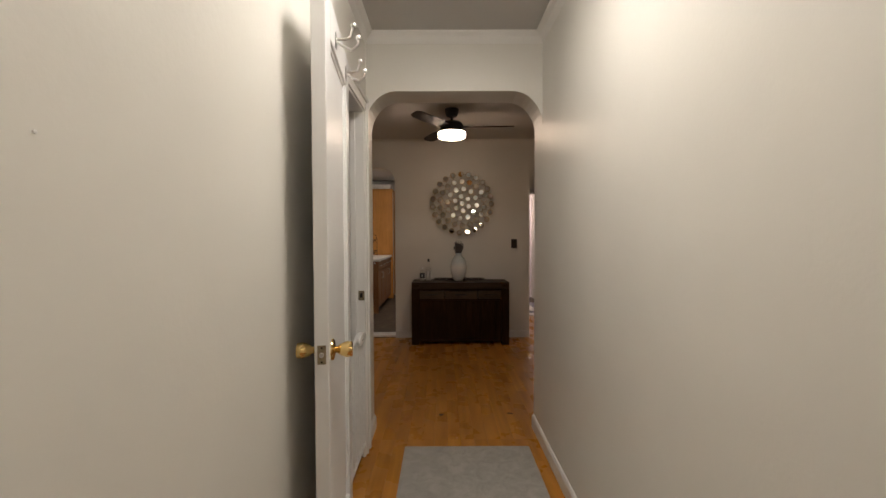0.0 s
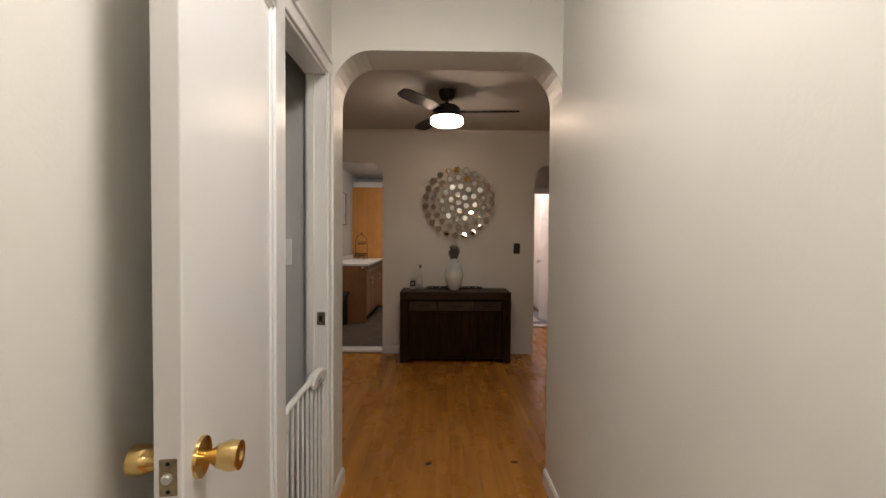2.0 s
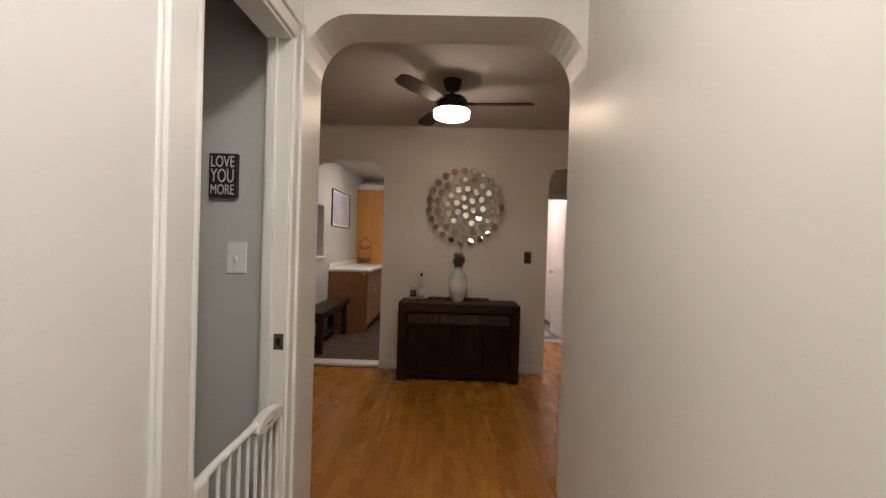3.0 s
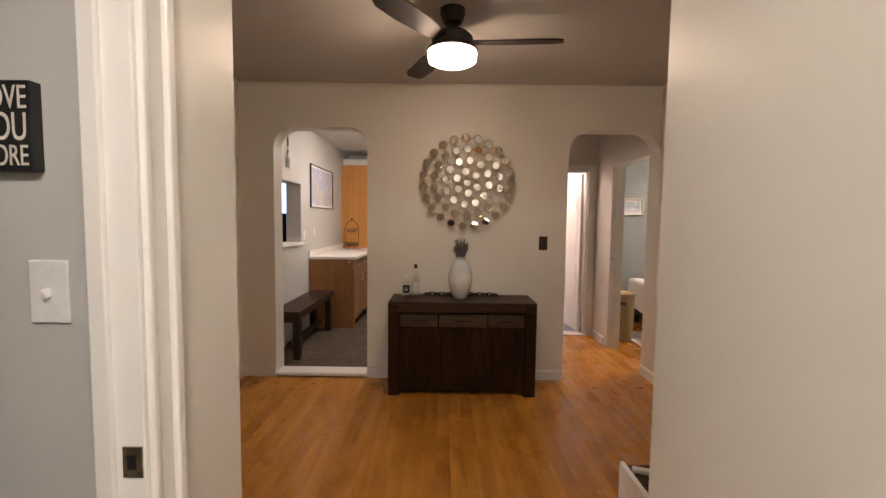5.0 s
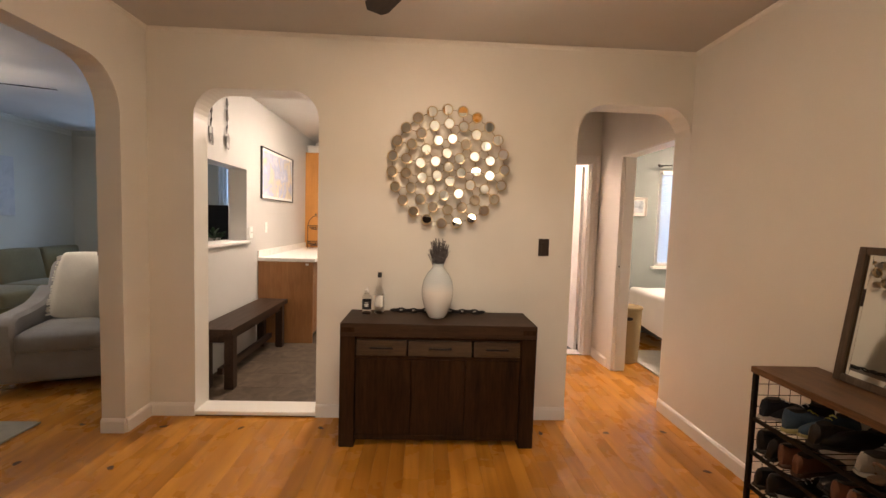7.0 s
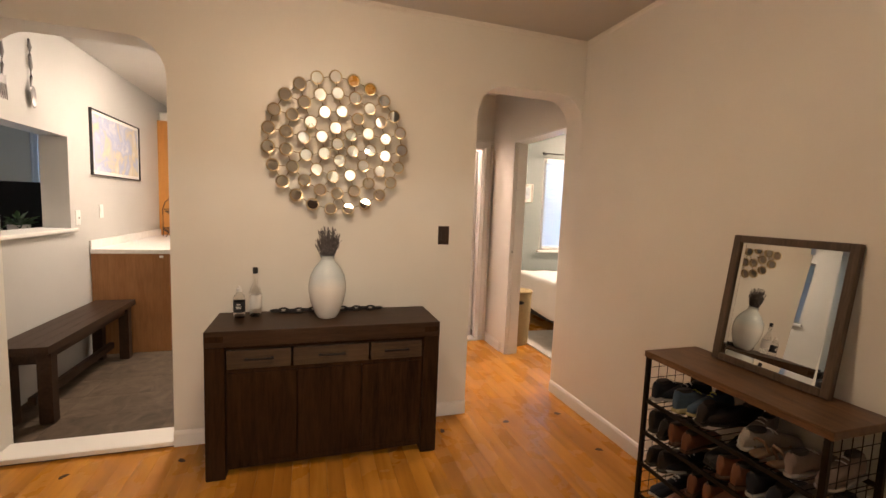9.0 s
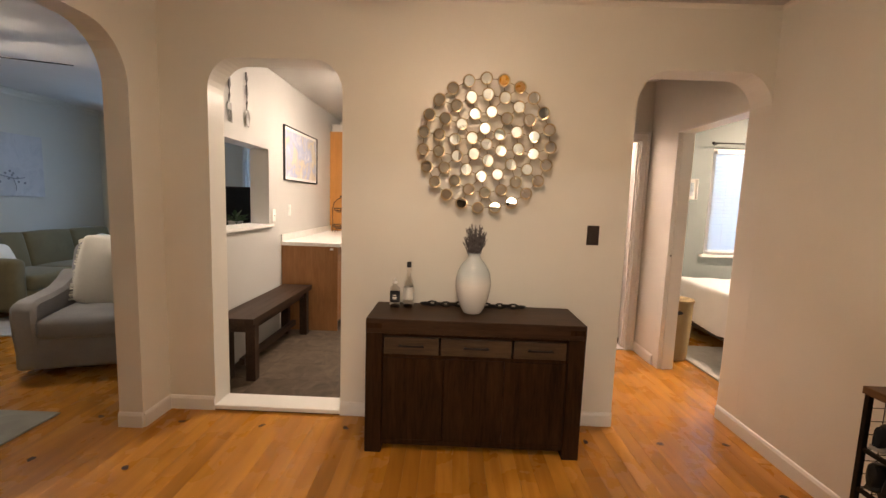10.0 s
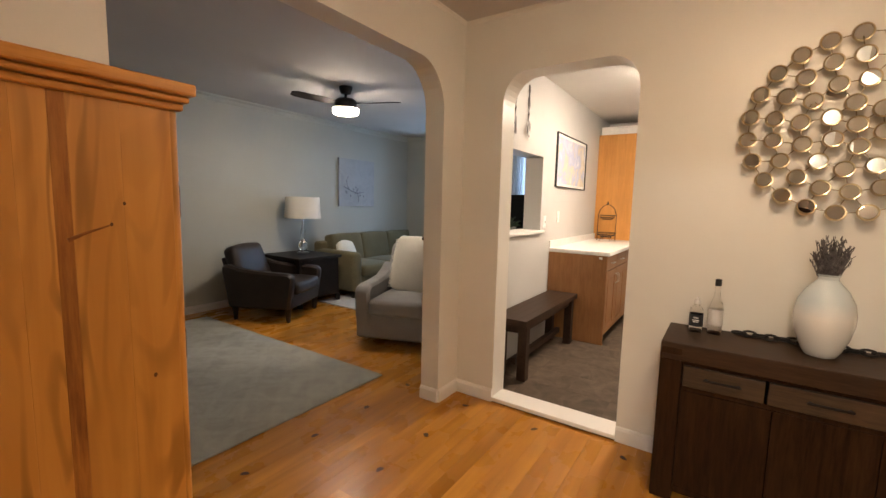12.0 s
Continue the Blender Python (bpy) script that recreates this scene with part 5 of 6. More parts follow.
# ---------- kitchen ----------
cab = thing("base_cabinet", "brown wooden kitchen base cabinet with drawers and doors", "kitchen cabinet", pose(XK, 6.96, 0))
CD, CL = 0.575, 1.70
part("end_panel", bx(0.004, CD, 0, 0.018, 0, 0.87, 0.002), CABINET, cab, "plain brown end panel")
part("carcass", bx(0.004, CD - 0.02, 0.018, CL, 0.09, 0.868), CABINET, cab)
part("toe_board", bx(0.004, CD - 0.07, 0.018, CL, 0, 0.09), BLACK, cab)
for i in range(4):
    y0 = 0.022 + i * 0.42
    y1 = min(y0 + 0.412, CL)
    d = part("drawer_front", bx(CD - 0.02, CD, y0, y1, 0.725, 0.855, 0.004), CABINET, cab)
    part("handle", tube([(CD, (y0 + y1) / 2 - 0.05, 0.79), (CD + 0.025, (y0 + y1) / 2 - 0.045, 0.79), (CD + 0.025, (y0 + y1) / 2 + 0.045, 0.79), (CD, (y0 + y1) / 2 + 0.05, 0.79)], 0.005), NICKEL, d, "bright metal handle", True)
    d = part("cabinet_door", cat(bx(CD - 0.02, CD - 0.006, y0, y1, 0.10, 0.715, 0.002), bx(CD - 0.008, CD, y0, y0 + 0.06, 0.10, 0.715, 0.002), bx(CD - 0.008, CD, y1 - 0.06, y1, 0.10, 0.715, 0.002), bx(CD - 0.008, CD, y0 + 0.06, y1 - 0.06, 0.10, 0.165, 0.002), bx(CD - 0.008, CD, y0 + 0.06, y1 - 0.06, 0.65, 0.715, 0.002), bx(CD - 0.012, CD - 0.002, y0 + 0.085, y1 - 0.085, 0.19, 0.625, 0.006)), CABINET, cab)
    yh = y0 + 0.03 if i % 2 else y1 - 0.03
    part("handle", tube([(CD, yh, 0.56), (CD + 0.025, yh, 0.57), (CD + 0.025, yh, 0.65), (CD, yh, 0.66)], 0.005), NICKEL, d, "bright metal handle", True)
part("corner_catch", bx(CD - 0.075, CD - 0.045, -0.008, 0, 0.835, 0.855, 0.003), WHITE_PL, cab, "small white catch")
ct = thing("countertop", "white laminate kitchen countertop with a low upstand", "countertop", pose(XK, 6.95, 0.87))
part("top", bx(0, CD + 0.025, 0, CL + 0.02, 0, 0.038, 0.005), COUNTER, ct)
part("backsplash", bx(0, 0.018, 0, CL + 0.02, 0.038, 0.11, 0.004), COUNTER, ct)
tall = thing("tall_cabinet", "tall orange maple cabinet side at the counter's end", "cabinet", pose(XK, 8.67, 0))
part("side_panel", bx(0, 0.62, 0, 0.02, 0, 2.27, 0.002), PANEL, tall)
part("carcass", bx(0, 0.60, 0.02, 0.5, 0.05, 2.26), PANEL, tall)
part("front_edge", bx(0.60, 0.62, 0.02, 0.5, 0.05, 2.26, 0.002), PANEL, tall)
part("hinge_strip", bx(0.62, 0.632, 0.01, 0.03, 0.1, 2.2, 0.002), NICKEL, tall)
stb = thing("storage_box", "long white storage box on top of the tall cabinet", "box", pose(XK + 0.02, 8.69, 2.27))
part("body", bx(0, 0.56, 0, 0.34, 0, 0.085, 0.006), WHITE_PL, stb)
part("lid", bx(-0.006, 0.566, -0.006, 0.346, 0.085, 0.102, 0.005), WHITE_PL, stb, "white lid")

stand = thing("tiered_basket", "two-tier black wire fruit stand on the kitchen counter", "fruit stand", pose(XK + 0.22, 8.42, 0.908))
for z, r in ((0.05, 0.115), (0.27, 0.095)):
    part("basket", cat(*[tube([(rr * math.cos(2 * math.pi * k / 20), rr * math.sin(2 * math.pi * k / 20), zz) for k in range(20)], 0.0035, 5, True) for rr, zz in ((r, z + 0.05), (r * 0.9, z + 0.02), (r * 0.6, z))], *[tube([(0, 0, z), (r * 0.6 * math.cos(a), r * 0.6 * math.sin(a), z), (r * math.cos(a), r * math.sin(a), z + 0.05)], 0.002, 5) for a in [2 * math.pi * k / 14 for k in range(14)]]), IRON, stand, "wire basket")
for s in (-1, 1):
    part("upright", tube([(0.11 * s, 0, 0), (0.11 * s, 0, 0.32), (0.085 * s, 0, 0.4), (0.04 * s, 0, 0.445), (0, 0, 0.46)], 0.005, 6), IRON, stand, "", True)
part("finial", moved(lathe([(0.002, -0.014), (0.012, -0.006), (0.014, 0.002), (0.006, 0.012), (0.002, 0.02)], 12), pose(0, 0, 0.475)), IRON, stand, "", True)
for k in range(4):
    a = math.pi / 4 + math.pi / 2 * k
    part("foot", tube([(0.06 * math.cos(a), 0.06 * math.sin(a), 0.05), (0.09 * math.cos(a), 0.09 * math.sin(a), 0)], 0.004, 6), IRON, stand)

bench = thing("bench", "dark brown plank bench along the kitchen wall", "bench", pose(XK, 5.65, 0))
BW0, BW1, BL, BH = 0.045, 0.33, 1.26, 0.485
for k in range(4):
    a = BW0 + (BW1 - BW0) * k / 4
    part("seat_plank", bx(a + 0.0003, a + (BW1 - BW0) / 4 - 0.0003, 0, BL, BH - 0.045, BH, 0.0012), BENCHW, bench)
for y in (0.05, BL - 0.12):
    for a in (BW0 + 0.015, BW1 - 0.085):
        part("leg", bx(a, a + 0.07, y, y + 0.07, 0.004, BH - 0.04, 0.004), BENCHW, bench)
    part("apron", bx(BW0 + 0.085, BW1 - 0.085, y + 0.015, y + 0.055, BH - 0.12, BH - 0.045, 0.003), BENCHW, bench)
for a in (BW0 + 0.035, BW1 - 0.065):
    part("side_apron", bx(a, a + 0.03, 0.12, BL - 0.12, BH - 0.10, BH - 0.04, 0.003), BENCHW, bench)
part("stretcher", bx((BW0 + BW1) / 2 - 0.02, (BW0 + BW1) / 2 + 0.02, 0.105, BL - 0.105, 0.10, 0.15, 0.003), BENCHW, bench)


def framed(name, m, w, h, art_m, frame_m, mat_w, label, depth=0.025, fw=0.012):
    """A framed picture whose face looks along -y."""
    t = thing(name, label, "picture", m)
    for a, b, z0, z1 in ((-w / 2, -w / 2 + fw, -h / 2, h / 2), (w / 2 - fw, w / 2, -h / 2, h / 2), (-w / 2 + fw, w / 2 - fw, -h / 2, -h / 2 + fw), (-w / 2 + fw, w / 2 - fw, h / 2 - fw, h / 2)):
        part("frame", bx(a, b, -depth, 0, z0, z1, 0.002), frame_m, t)
    part("mount", bx(-w / 2 + fw, w / 2 - fw, -0.008, -0.004, -h / 2 + fw, h / 2 - fw), MAT_WHITE, t)
    part("print", bx(-w / 2 + fw + mat_w, w / 2 - fw - mat_w, -0.0105, -0.0085, -h / 2 + fw + mat_w, h / 2 - fw - mat_w), art_m, t)
    return t


framed("picture", pose(XK, 7.54, 1.80, 0, 0, 90), 1.03, 0.55, MAP_ART, BLACK, 0.03, "pale map print in a thin black frame on the kitchen wall", 0.022, 0.009)
framed("picture", pose(2.62, 7.72, 1.605, 0, 0, 0), 0.31, 0.235, SEA_ART, MAT_WHITE, 0.03, "small blue seascape in a white frame in the bedroom")

for kind, y in (("fork", 5.99), ("spoon", 6.26)):
    u = thing(f"decorative_{kind}", f"oversized antique silver {kind} hung on the kitchen wall", "wall ornament", pose(XK + 0.012, y, 1.90))
    hp = [(0, 0, 0.14), (0.004, 0, 0.20), (0.002, 0.006, 0.27), (0.004, -0.005, 0.33), (0.002, 0.004, 0.39), (0, 0, 0.44)]
    part("handle", tube(hp, [0.006, 0.008, 0.011, 0.009, 0.012, 0.006], 8), SILVER, u, "", True)
    if kind == "spoon":
        part("bowl", moved(lathe([(0.002, 0), (0.02, 0.004), (0.030, 0.012), (0.028, 0.0135), (0.018, 0.007), (0.002, 0.004)], 20), pose(0, 0, 0.075) @ Matrix.Diagonal((1, 1, 2.4, 1)) @ pose(0, 0, 0, 0, 90, 0)), SILVER, u, "", True)
    else:
        part("head", bx(-0.003, 0.004, -0.032, 0.032, 0.09, 0.145, 0.006), SILVER, u)
        for k in range(4):
            yy = -0.026 + k * 0.0173
            part("tine", tube([(0, yy, 0.095), (0.004, yy, 0.04), (0.006, yy, 0.0)], [0.005, 0.0045, 0.002], 6), SILVER, u, "", True)
for y, z, nm in ((6.79, 1.175, "light_switch"), (7.18, 1.218, "power_outlet")):
    switch_plate(nm, pose(XK, y, z, 0, 0, 90), WHITE_PL, "white plastic wall plate on the kitchen wall", nm == "light_switch")


# ---------- living room ----------
lc = thing("leather_armchair", "dark brown leather armchair on tapered legs by the rug", "armchair", pose(-4.20, 5.91, 0, 0, 0, 116))
LW, LD = 0.76, 0.80
part("base", bx(-LW / 2 + 0.05, LW / 2 - 0.05, 0.03, LD - 0.06, 0.15, 0.31, 0.02, 3), LEATHER, lc, "", True)
part("seat_cushion", puff(-LW / 2 + 0.11, LW / 2 - 0.11, -0.01, LD - 0.18, 0.29, 0.43, 0.02), LEATHER, lc, "", True)
for s in (-1, 1):
    a, b = sorted((s * LW / 2, s * (LW / 2 - 0.105)))
    part("arm", prism([(0.05, 0.145), (0.0, 0.485), (0.02, 0.525), (0.07, 0.54), (0.40, 0.55), (0.60, 0.57), (0.74, 0.61), (0.81, 0.605), (0.825, 0.56), (0.75, 0.145)], "x", a, b, 0.022), LEATHER, lc, "", True)
lbk = part("backrest", puff(-LW / 2 + 0.10, LW / 2 - 0.10, -0.075, 0.075, 0, 0.52, 0.022, 6, 0.05), LEATHER, lc, "", True)
lbk.matrix_basis = pose(0, LD - 0.17, 0.30, -21, 0, 0)
part("outside_back", moved(bx(-LW / 2 + 0.10, LW / 2 - 0.10, -0.02, 0.02, 0, 0.52, 0.015, 3), pose(0, LD - 0.075, 0.17, -16)), LEATHER, lc, "", True)
for x in (-LW / 2 + 0.06, LW / 2 - 0.06):
    for y in (0.08, LD - 0.1):
        part("leg", moved(lathe([(0.02, 0), (0.036, 0.155)], 10), pose(x, y, 0)), DARK_LEG, lc, "tapered dark leg")
gch = thing("glider_chair", "grey upholstered swivel chair with a cream throw pillow", "armchair", pose(-2.72, 5.70, 0, 0, 0, 20))
GW, GD = 0.80, 0.82
part("swivel_base", moved(lathe([(0.26, 0.0), (0.27, 0.02), (0.24, 0.05)], 28), pose(0, 0.42, 0)), BLACK, gch, "round dark swivel base", True)
part("skirt", bx(-GW / 2, GW / 2, 0.02, GD - 0.04, 0.05, 0.30, 0.03, 3), GREY_CLOTH, gch, "", True)
part("seat_cushion", puff(-GW / 2 + 0.14, GW / 2 - 0.14, -0.02, GD - 0.22, 0.28, 0.43, 0.02), GREY_CLOTH, gch, "", True)
for s in (-1, 1):
    a, b = sorted((s * GW / 2, s * (GW / 2 - 0.15)))
    part("arm", prism([(0.03, 0.12), (-0.005, 0.30), (-0.02, 0.46), (-0.005, 0.53), (0.05, 0.56), (0.25, 0.565), (0.46, 0.585), (0.62, 0.64), (GD - 0.1, 0.70), (GD - 0.04, 0.62), (GD - 0.06, 0.12)], "x", a, b, 0.026), GREY_CLOTH, gch, "", True)
bk = part("backrest", puff(-GW / 2 + 0.10, GW / 2 - 0.06, -0.09, 0.09, 0, 0.62, 0.03, 6, 0.08), GREY_CLOTH, gch, "", True)
bk.matrix_basis = pose(0, GD - 0.16, 0.30, -10, 0, 0)
pm = gch.matrix_basis @ pose(0.06, GD - 0.38, 0.435, -16, 5, 0)
pil = thing("throw_pillow", "large cream pillow with a fringed edge on the grey chair", "pillow", pm)
part("cushion", puff(-0.27, 0.27, -0.05, 0.05, 0, 0.54, 0.03, 6, 0.03), CREAM_CLOTH, pil, "", True)
fr = random.Random(4)
for s in (-1, 1):
    fringe = []
    for k in range(25):
        z = 0.02 + k * 0.0205
        fringe.append(tube([(s * 0.256, 0, z), (s * (0.28 + fr.uniform(0, 0.01)), fr.uniform(-0.01, 0.01), z + fr.uniform(-0.008, 0.004)), (s * (0.302 + fr.uniform(0, 0.014)), fr.uniform(-0.012, 0.012), z - fr.uniform(0.004, 0.016))], 0.008, 5))
    part("fringe", cat(*fringe), CREAM_CLOTH, pil, "knotted cream fringe")

sofa = thing("sofa", "long olive-grey three-seat sofa against the wall", "sofa", pose(LX + 0.06, 6.78, 0))
SL, SDp = 2.15, 0.90
part("base", bx(0.04, SDp - 0.06, 0.02, SL - 0.02, 0.10, 0.30, 0.02, 2), OLIVE_CLOTH, sofa, "", True)
for k in range(3):
    y0 = 0.17 + k * (SL - 0.34) / 3
    y1 = y0 + (SL - 0.34) / 3
    part("seat_cushion", puff(0.22, SDp - 0.02, y0 + 0.004, y1 - 0.004, 0.29, 0.45, 0.02), OLIVE_CLOTH, sofa, "", True)
    b = part("back_cushion", puff(-0.09, 0.09, y0 + 0.004, y1 - 0.004, 0, 0.44, 0.016, 6, 0.035), OLIVE_CLOTH, sofa, "", True)
    b.matrix_basis = pose(0.22, 0, 0.40, 0, -12, 0)
for y0 in (0, SL - 0.17):
    part("arm", bx(0.03, SDp - 0.04, y0, y0 + 0.17, 0.10, 0.64, 0.06, 4), OLIVE_CLOTH, sofa, "", True)
part("back_frame", bx(0, 0.14, 0.02, SL - 0.02, 0.10, 0.74, 0.04, 3), OLIVE_CLOTH, sofa, "", True)
for x in (0.08, SDp - 0.12):
    for y in (0.07, SL - 0.07):
        part("leg", bx(x - 0.025, x + 0.025, y - 0.025, y + 0.025, 0, 0.10, 0.004), DARK_LEG, sofa)
for y, lab in ((6.78 + 0.33, "cream scatter pillow on the olive sofa"), (6.78 + 1.72, "pale grey scatter pillow on the olive sofa")):
    p = thing("scatter_pillow", lab, "pillow", pose(LX + 0.50, y, 0.455, 0, -22, 14))
    part("cushion", puff(-0.05, 0.05, -0.17, 0.17, 0, 0.29, 0.04, 5, 0.04), CREAM_CLOTH, p, "", True)

et = thing("end_table", "dark square end table between armchair and sofa", "side table", pose(-4.93, 6.34, 0))
part("top", bx(-0.32, 0.44, -0.34, 0.34, 0.585, 0.62, 0.004), ESPRESSO, et)
part("drawer_box", bx(-0.29, 0.41, -0.31, 0.31, 0.10, 0.585, 0.003), ESPRESSO, et)
for x in (-0.28, 0.40):
    for y in (-0.30, 0.30):
        part("leg", bx(x - 0.025, x + 0.025, y - 0.025, y + 0.025, 0, 0.10, 0.003), ESPRESSO, et)
st = thing("side_table", "small dark table beside the sofa", "side table", pose(-3.72, 7.2, 0))
part("top", bx(-0.2, 0.2, -0.2, 0.2, 0.47, 0.50, 0.004), WALNUT, st)
for x in (-0.17, 0.17):
    for y in (-0.17, 0.17):
        part("leg", bx(x - 0.018, x + 0.018, y - 0.018, y + 0.018, 0, 0.47, 0.003), WALNUT_V, st)

tl = thing("table_lamp", "clear glass table lamp with a white drum shade, unlit", "lamp", pose(-4.98, 6.44, 0.62))
part("foot", lathe([(0.075, 0), (0.078, 0.012), (0.03, 0.02)], 24), NICKEL, tl, "", True)
part("stem", lathe([(0.022, 0.02), (0.05, 0.05), (0.062, 0.10), (0.045, 0.15), (0.022, 0.18), (0.03, 0.22), (0.03, 0.30), (0.016, 0.33), (0.012, 0.44)], 24), GLASS, tl, "clear glass stem", True)
part("rod", lathe([(0.005, 0.02), (0.005, 0.56)], 8), NICKEL, tl)
part("shade", lathe([(0.232, 0.468), (0.227, 0.468), (0.215, 0.748), (0.22, 0.748), (0.232, 0.468)], 36, False), SHADE, tl, "white fabric drum shade", True)

pic = thing("canvas_picture", "square pale grey canvas of a branch on the wall", "picture", pose(LX, 7.705, 1.618, 0, 0, 90))
part("canvas", bx(-0.385, 0.385, -0.035, 0, -0.37, 0.37, 0.003), BIRD_ART, pic)
DARKP = plain("dark_grey_paint", (0.19, 0.195, 0.215), 0.8)
br = random.Random(9)
limbs = [tube([(-0.30, -0.0365, -0.06), (-0.12, -0.0365, -0.13), (0.04, -0.0365, -0.16), (0.14, -0.0365, -0.14)], [0.004, 0.006, 0.008, 0.004], 5), tube([(0.0, -0.0365, -0.15), (0.03, -0.0365, -0.24), (0.03, -0.0365, -0.30)], 0.004, 5), tube([(-0.2, -0.0365, -0.1), (-0.24, -0.0365, 0.02), (-0.2, -0.0365, 0.1)], 0.003, 5)]
part("painted_branch", cat(*limbs, *[moved(lathe([(0.001, -0.0005), (0.016, 0), (0.001, 0.0005)], 8), pose(br.uniform(-0.25, 0.18), -0.0365, br.uniform(-0.22, -0.06), 90)) for _ in range(12)]), DARKP, pic, "dark painted branch")

solid("living_rug", bx(-5.0, -2.375, 2.6, 5.157, 0.0005, 0.012, 0.004), RUG, "large grey-green area rug with a faint trellis pattern", "rug")
solid("pale_rug", bx(-4.66, -3.0, 6.42, 8.5, 0.0005, 0.012, 0.004), RUG_PALE, "pale woven rug before the sofa", "rug")

mc = thing("media_console", "dark wooden console behind the pass-through", "console", pose(-2.32, 6.55, 0))
part("body", bx(-0.3, 0.36, -0.55, 0.75, 0.10, 0.98, 0.005), WALNUT_V, mc)
part("top", bx(-0.32, 0.37, -0.57, 0.77, 0.98, 1.01, 0.004), WALNUT, mc)
for x in (-0.25, 0.31):
    for y in (-0.5, 0.7):
        part("leg", bx(x - 0.03, x + 0.03, y - 0.03, y + 0.03, 0, 0.10, 0.003), WALNUT_V, mc)
tv = thing("television", "black flat television standing on the console", "television", pose(-2.30, 7.0, 1.01))
part("screen", bx(-0.31, 0.31, -0.02, 0.02, 0.05, 0.43, 0.006), SCREEN, tv, "dark glossy screen")
part("stand", cat(bx(-0.14, 0.14, -0.08, 0.08, 0, 0.012, 0.003), bx(-0.03, 0.03, -0.015, 0.015, 0.012, 0.06)), BLACK, tv)
pl = thing("potted_plant", "small green leafy plant in a pale pot", "plant", pose(-2.10, 6.74, 1.01))
part("pot", lathe([(0.05, 0), (0.065, 0.09), (0.068, 0.10), (0.058, 0.10), (0.05, 0.08)], 20), WHITE_PL, pl, "pale ceramic pot", True)
pr = random.Random(13)
leaves = []
for i in range(46):
    a, el, ln = pr.uniform(0, 6.283), pr.uniform(0.1, 1.3), pr.uniform(0.07, 0.17)
    bm = bmesh.new()
    d = Vector((math.cos(a) * math.cos(el), math.sin(a) * math.cos(el), math.sin(el)))
    sd = Vector((-math.sin(a), math.cos(a), 0)) * 0.016
    o = Vector((0, 0, 0.09))
    v = [bm.verts.new(o + d * ln * 0.4), bm.verts.new(o + d * ln * 0.7 + sd), bm.verts.new(o + d * ln + Vector((0, 0, -0.025))), bm.verts.new(o + d * ln * 0.7 - sd)]
    bm.faces.new((v[0], v[1], v[2]))
    bm.faces.new((v[0], v[2], v[3]))
    leaves.append(bm)
    leaves.append(tube([o, o + d * ln * 0.45], 0.0015, 4))
part("foliage", cat(*leaves), LEAF, pl, "small green leaves")


# ---------- bedroom and bathroom ----------
bed = thing("bed", "bed with a plain white quilt, neatly made", "bed", pose(2.55, 6.05, 0))
part("mattress", puff(0.02, 1.9, 0.02, 1.55, 0.28, 0.56, 0.02, 8, 0.06), WHITE_LINEN, bed, "", True)
part("bed_frame", bx(0.04, 1.88, 0.04, 1.53, 0.12, 0.28, 0.01), DARK_LEG, bed, "dark bed base")
bm = bx(0.0, 1.92, 0.0, 1.57, 0.16, 0.60, 0.05, 4)
bmesh.ops.delete(bm, geom=[f for f in bm.faces if f.normal.z < -0.5], context="FACES")
bmesh.ops.subdivide_edges(bm, edges=[e for e in bm.edges if e.calc_length() > 0.2], cuts=10, use_grid_fill=True)
for v in bm.verts:
    k = noise.noise(v.co * 5) * 0.02 + noise.noise(v.co * 13) * 0.006
    if v.co.z < 0.55:
        v.co.x += 0.018 * math.sin(v.co.y * 26) * (0.6 - v.co.z) * (1 if v.co.x > 1 else -1)
        v.co.y += 0.018 * math.sin(v.co.x * 26) * (0.6 - v.co.z)
        v.co.z += 0.02 * math.sin(v.co.x * 7 + v.co.y * 6) if v.co.z < 0.2 else 0
    v.co.z += k
part("quilt", bm, WHITE_LINEN, bed, "white quilt that hangs over the sides", True)
for x in (0.1, 1.82):
    for y in (0.1, 1.47):
        part("leg", bx(x - 0.03, x + 0.03, y - 0.03, y + 0.03, 0, 0.12, 0.004), DARK_LEG, bed)
part("headboard", bx(1.92, 1.98, 0, 1.57, 0, 1.05, 0.02), DARK_LEG, bed)

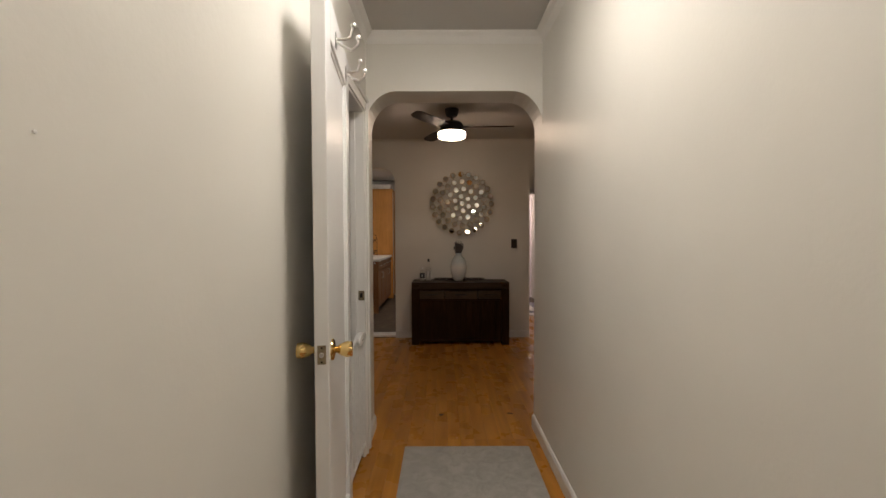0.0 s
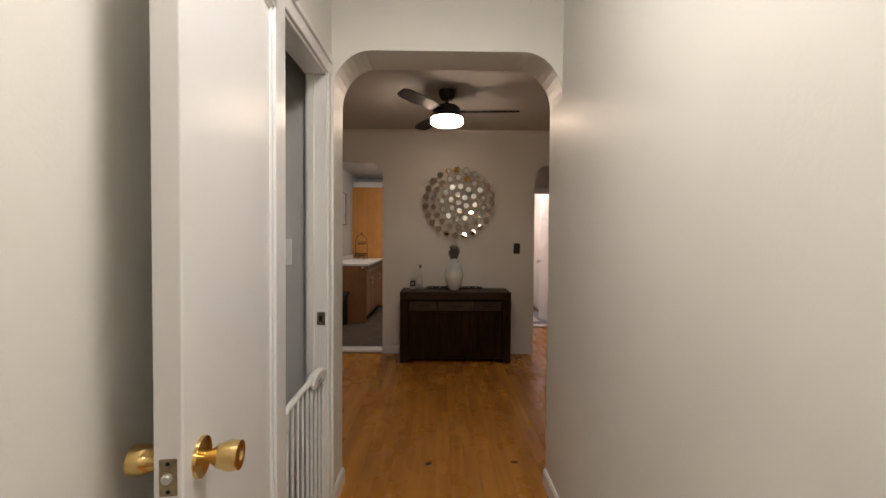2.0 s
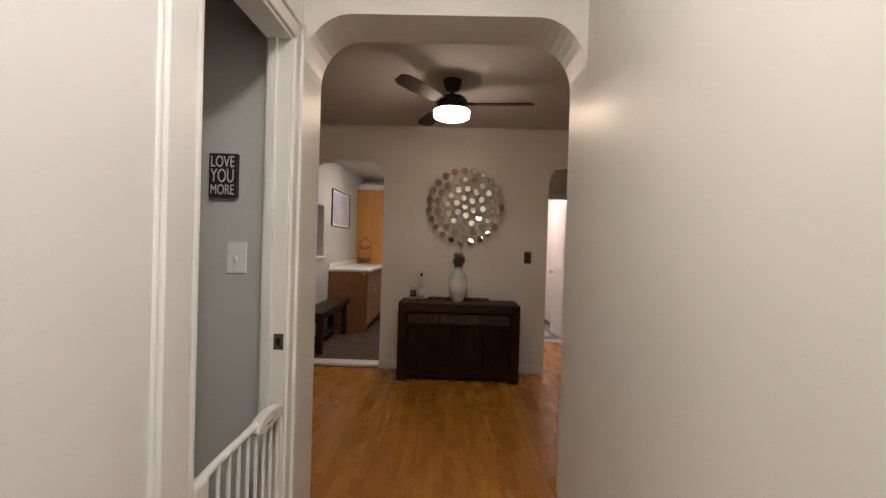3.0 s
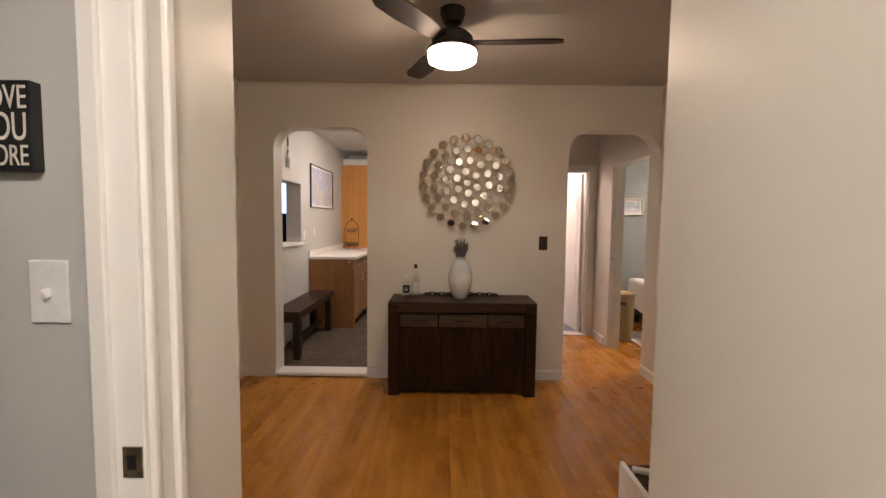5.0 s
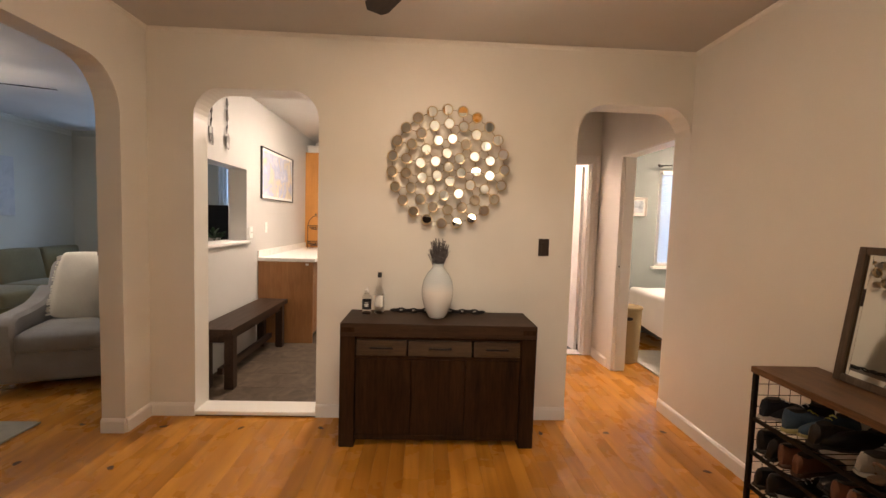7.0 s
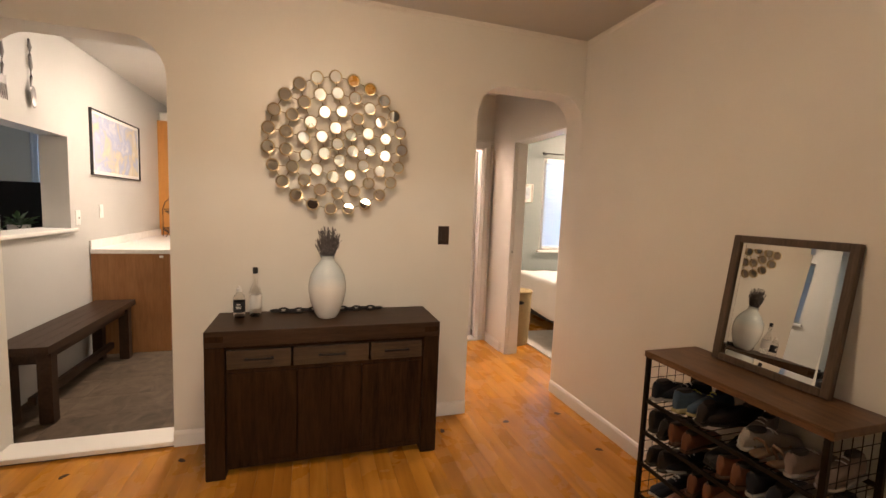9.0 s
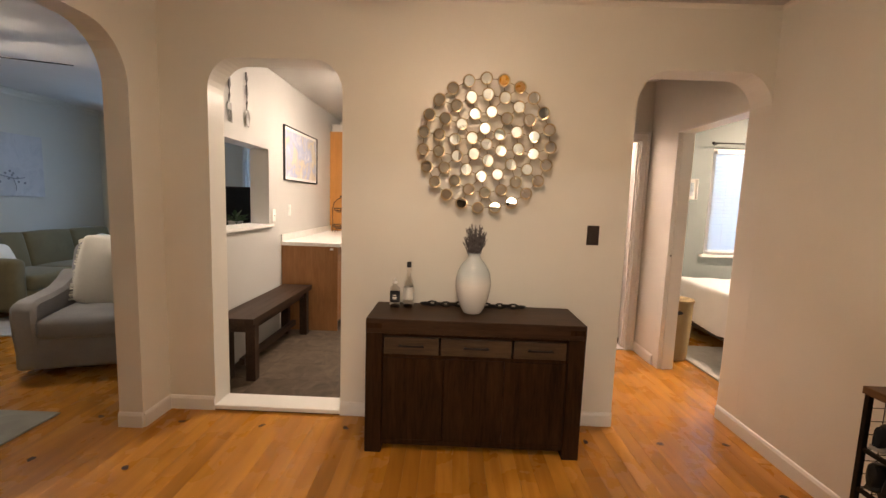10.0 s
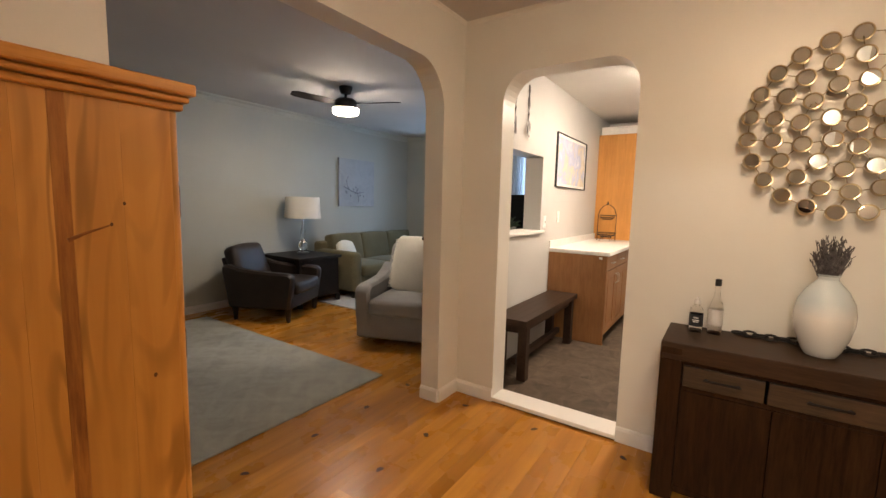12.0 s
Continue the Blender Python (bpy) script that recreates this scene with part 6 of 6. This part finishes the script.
ham = thing("laundry_basket", "tall pale wicker laundry basket with a lid by the doorway", "basket", pose(2.045, 6.60, 0))
part("body", lathe([(0.115, 0), (0.125, 0.01), (0.138, 0.28), (0.142, 0.53), (0.134, 0.53), (0.13, 0.5)], 32), WICKER, ham, "", True)
part("lid", lathe([(0.146, 0.53), (0.15, 0.54), (0.146, 0.556), (0.10, 0.566), (0.01, 0.568)], 32), WICKER, ham, "woven lid", True)
# the hole's shaded inside is a black disc laid on the wicker
part("hand_hole_shade", moved(lathe([(0.002, 0), (0.03, 0), (0.028, 0.004)], 14), pose(-0.04, -0.1365, 0.45, 0, 0, -16) @ pose(0, 0, 0, 90) @ Matrix.Diagonal((1.3, 0.6, 1, 1))), BLACK, ham)
solid("bedroom_rug", bx(2.14, 4.6, 5.5, 6.9, 0.0005, 0.014, 0.005), RUG_PALE, "pale cream bedroom rug", "rug")

# shade in the latch hole put in as a flat black disc
part("strike_hole_shade", moved(lathe([(0.009, 0), (0.009, 0.002)], 12), pose(XR + 0.03, 6.277, 0.98, 90)), BLACK, bedf, "black disc as the dark latch hole in the jamb")
bd = thing("door_2", "white bathroom door standing open into the room", "door", pose(1.652, 6.87, 0.012, 0, 0, 6), "", "structure")
part("leaf", bx(-0.036, 0, 0, 0.56, 0, 1.95, 0.003), DOORP, bd)
for z0, z1 in ((0.15, 0.85), (0.98, 1.8)):
    part("panel", bx(-0.0395, -0.036, 0.1, 0.46, z0, z1, 0.0015), DOORP, bd)
part("knob", moved(lathe([(0.024, 0), (0.023, 0.005), (0.009, 0.012), (0.011, 0.03), (0.025, 0.04), (0.024, 0.056), (0.004, 0.062)], 18), pose(-0.036, 0.50, 0.93, 0, -90, 0)), NICKEL, bd, "bright metal knob", True)
towel = thing("hanging_towel", "pale pink towel hanging on the bathroom wall", "towel", pose(1.25, 8.75, 1.15))
part("cloth", puff(-0.16, 0.16, -0.035, 0.0, 0, 0.62, 0.008, 5, 0.012), cloth("pink_towel", (0.62, 0.48, 0.46)), towel, "", True)
part("bar", tube([(-0.22, -0.02, 0.61), (0.22, -0.02, 0.61)], 0.008), NICKEL, towel, "", True)
solid("bath_mat", bx(1.0, 1.5, 7.1, 7.6, 0.004, 0.02, 0.006), RUG_PALE, "small white bath mat on grey tiles", "bath mat")
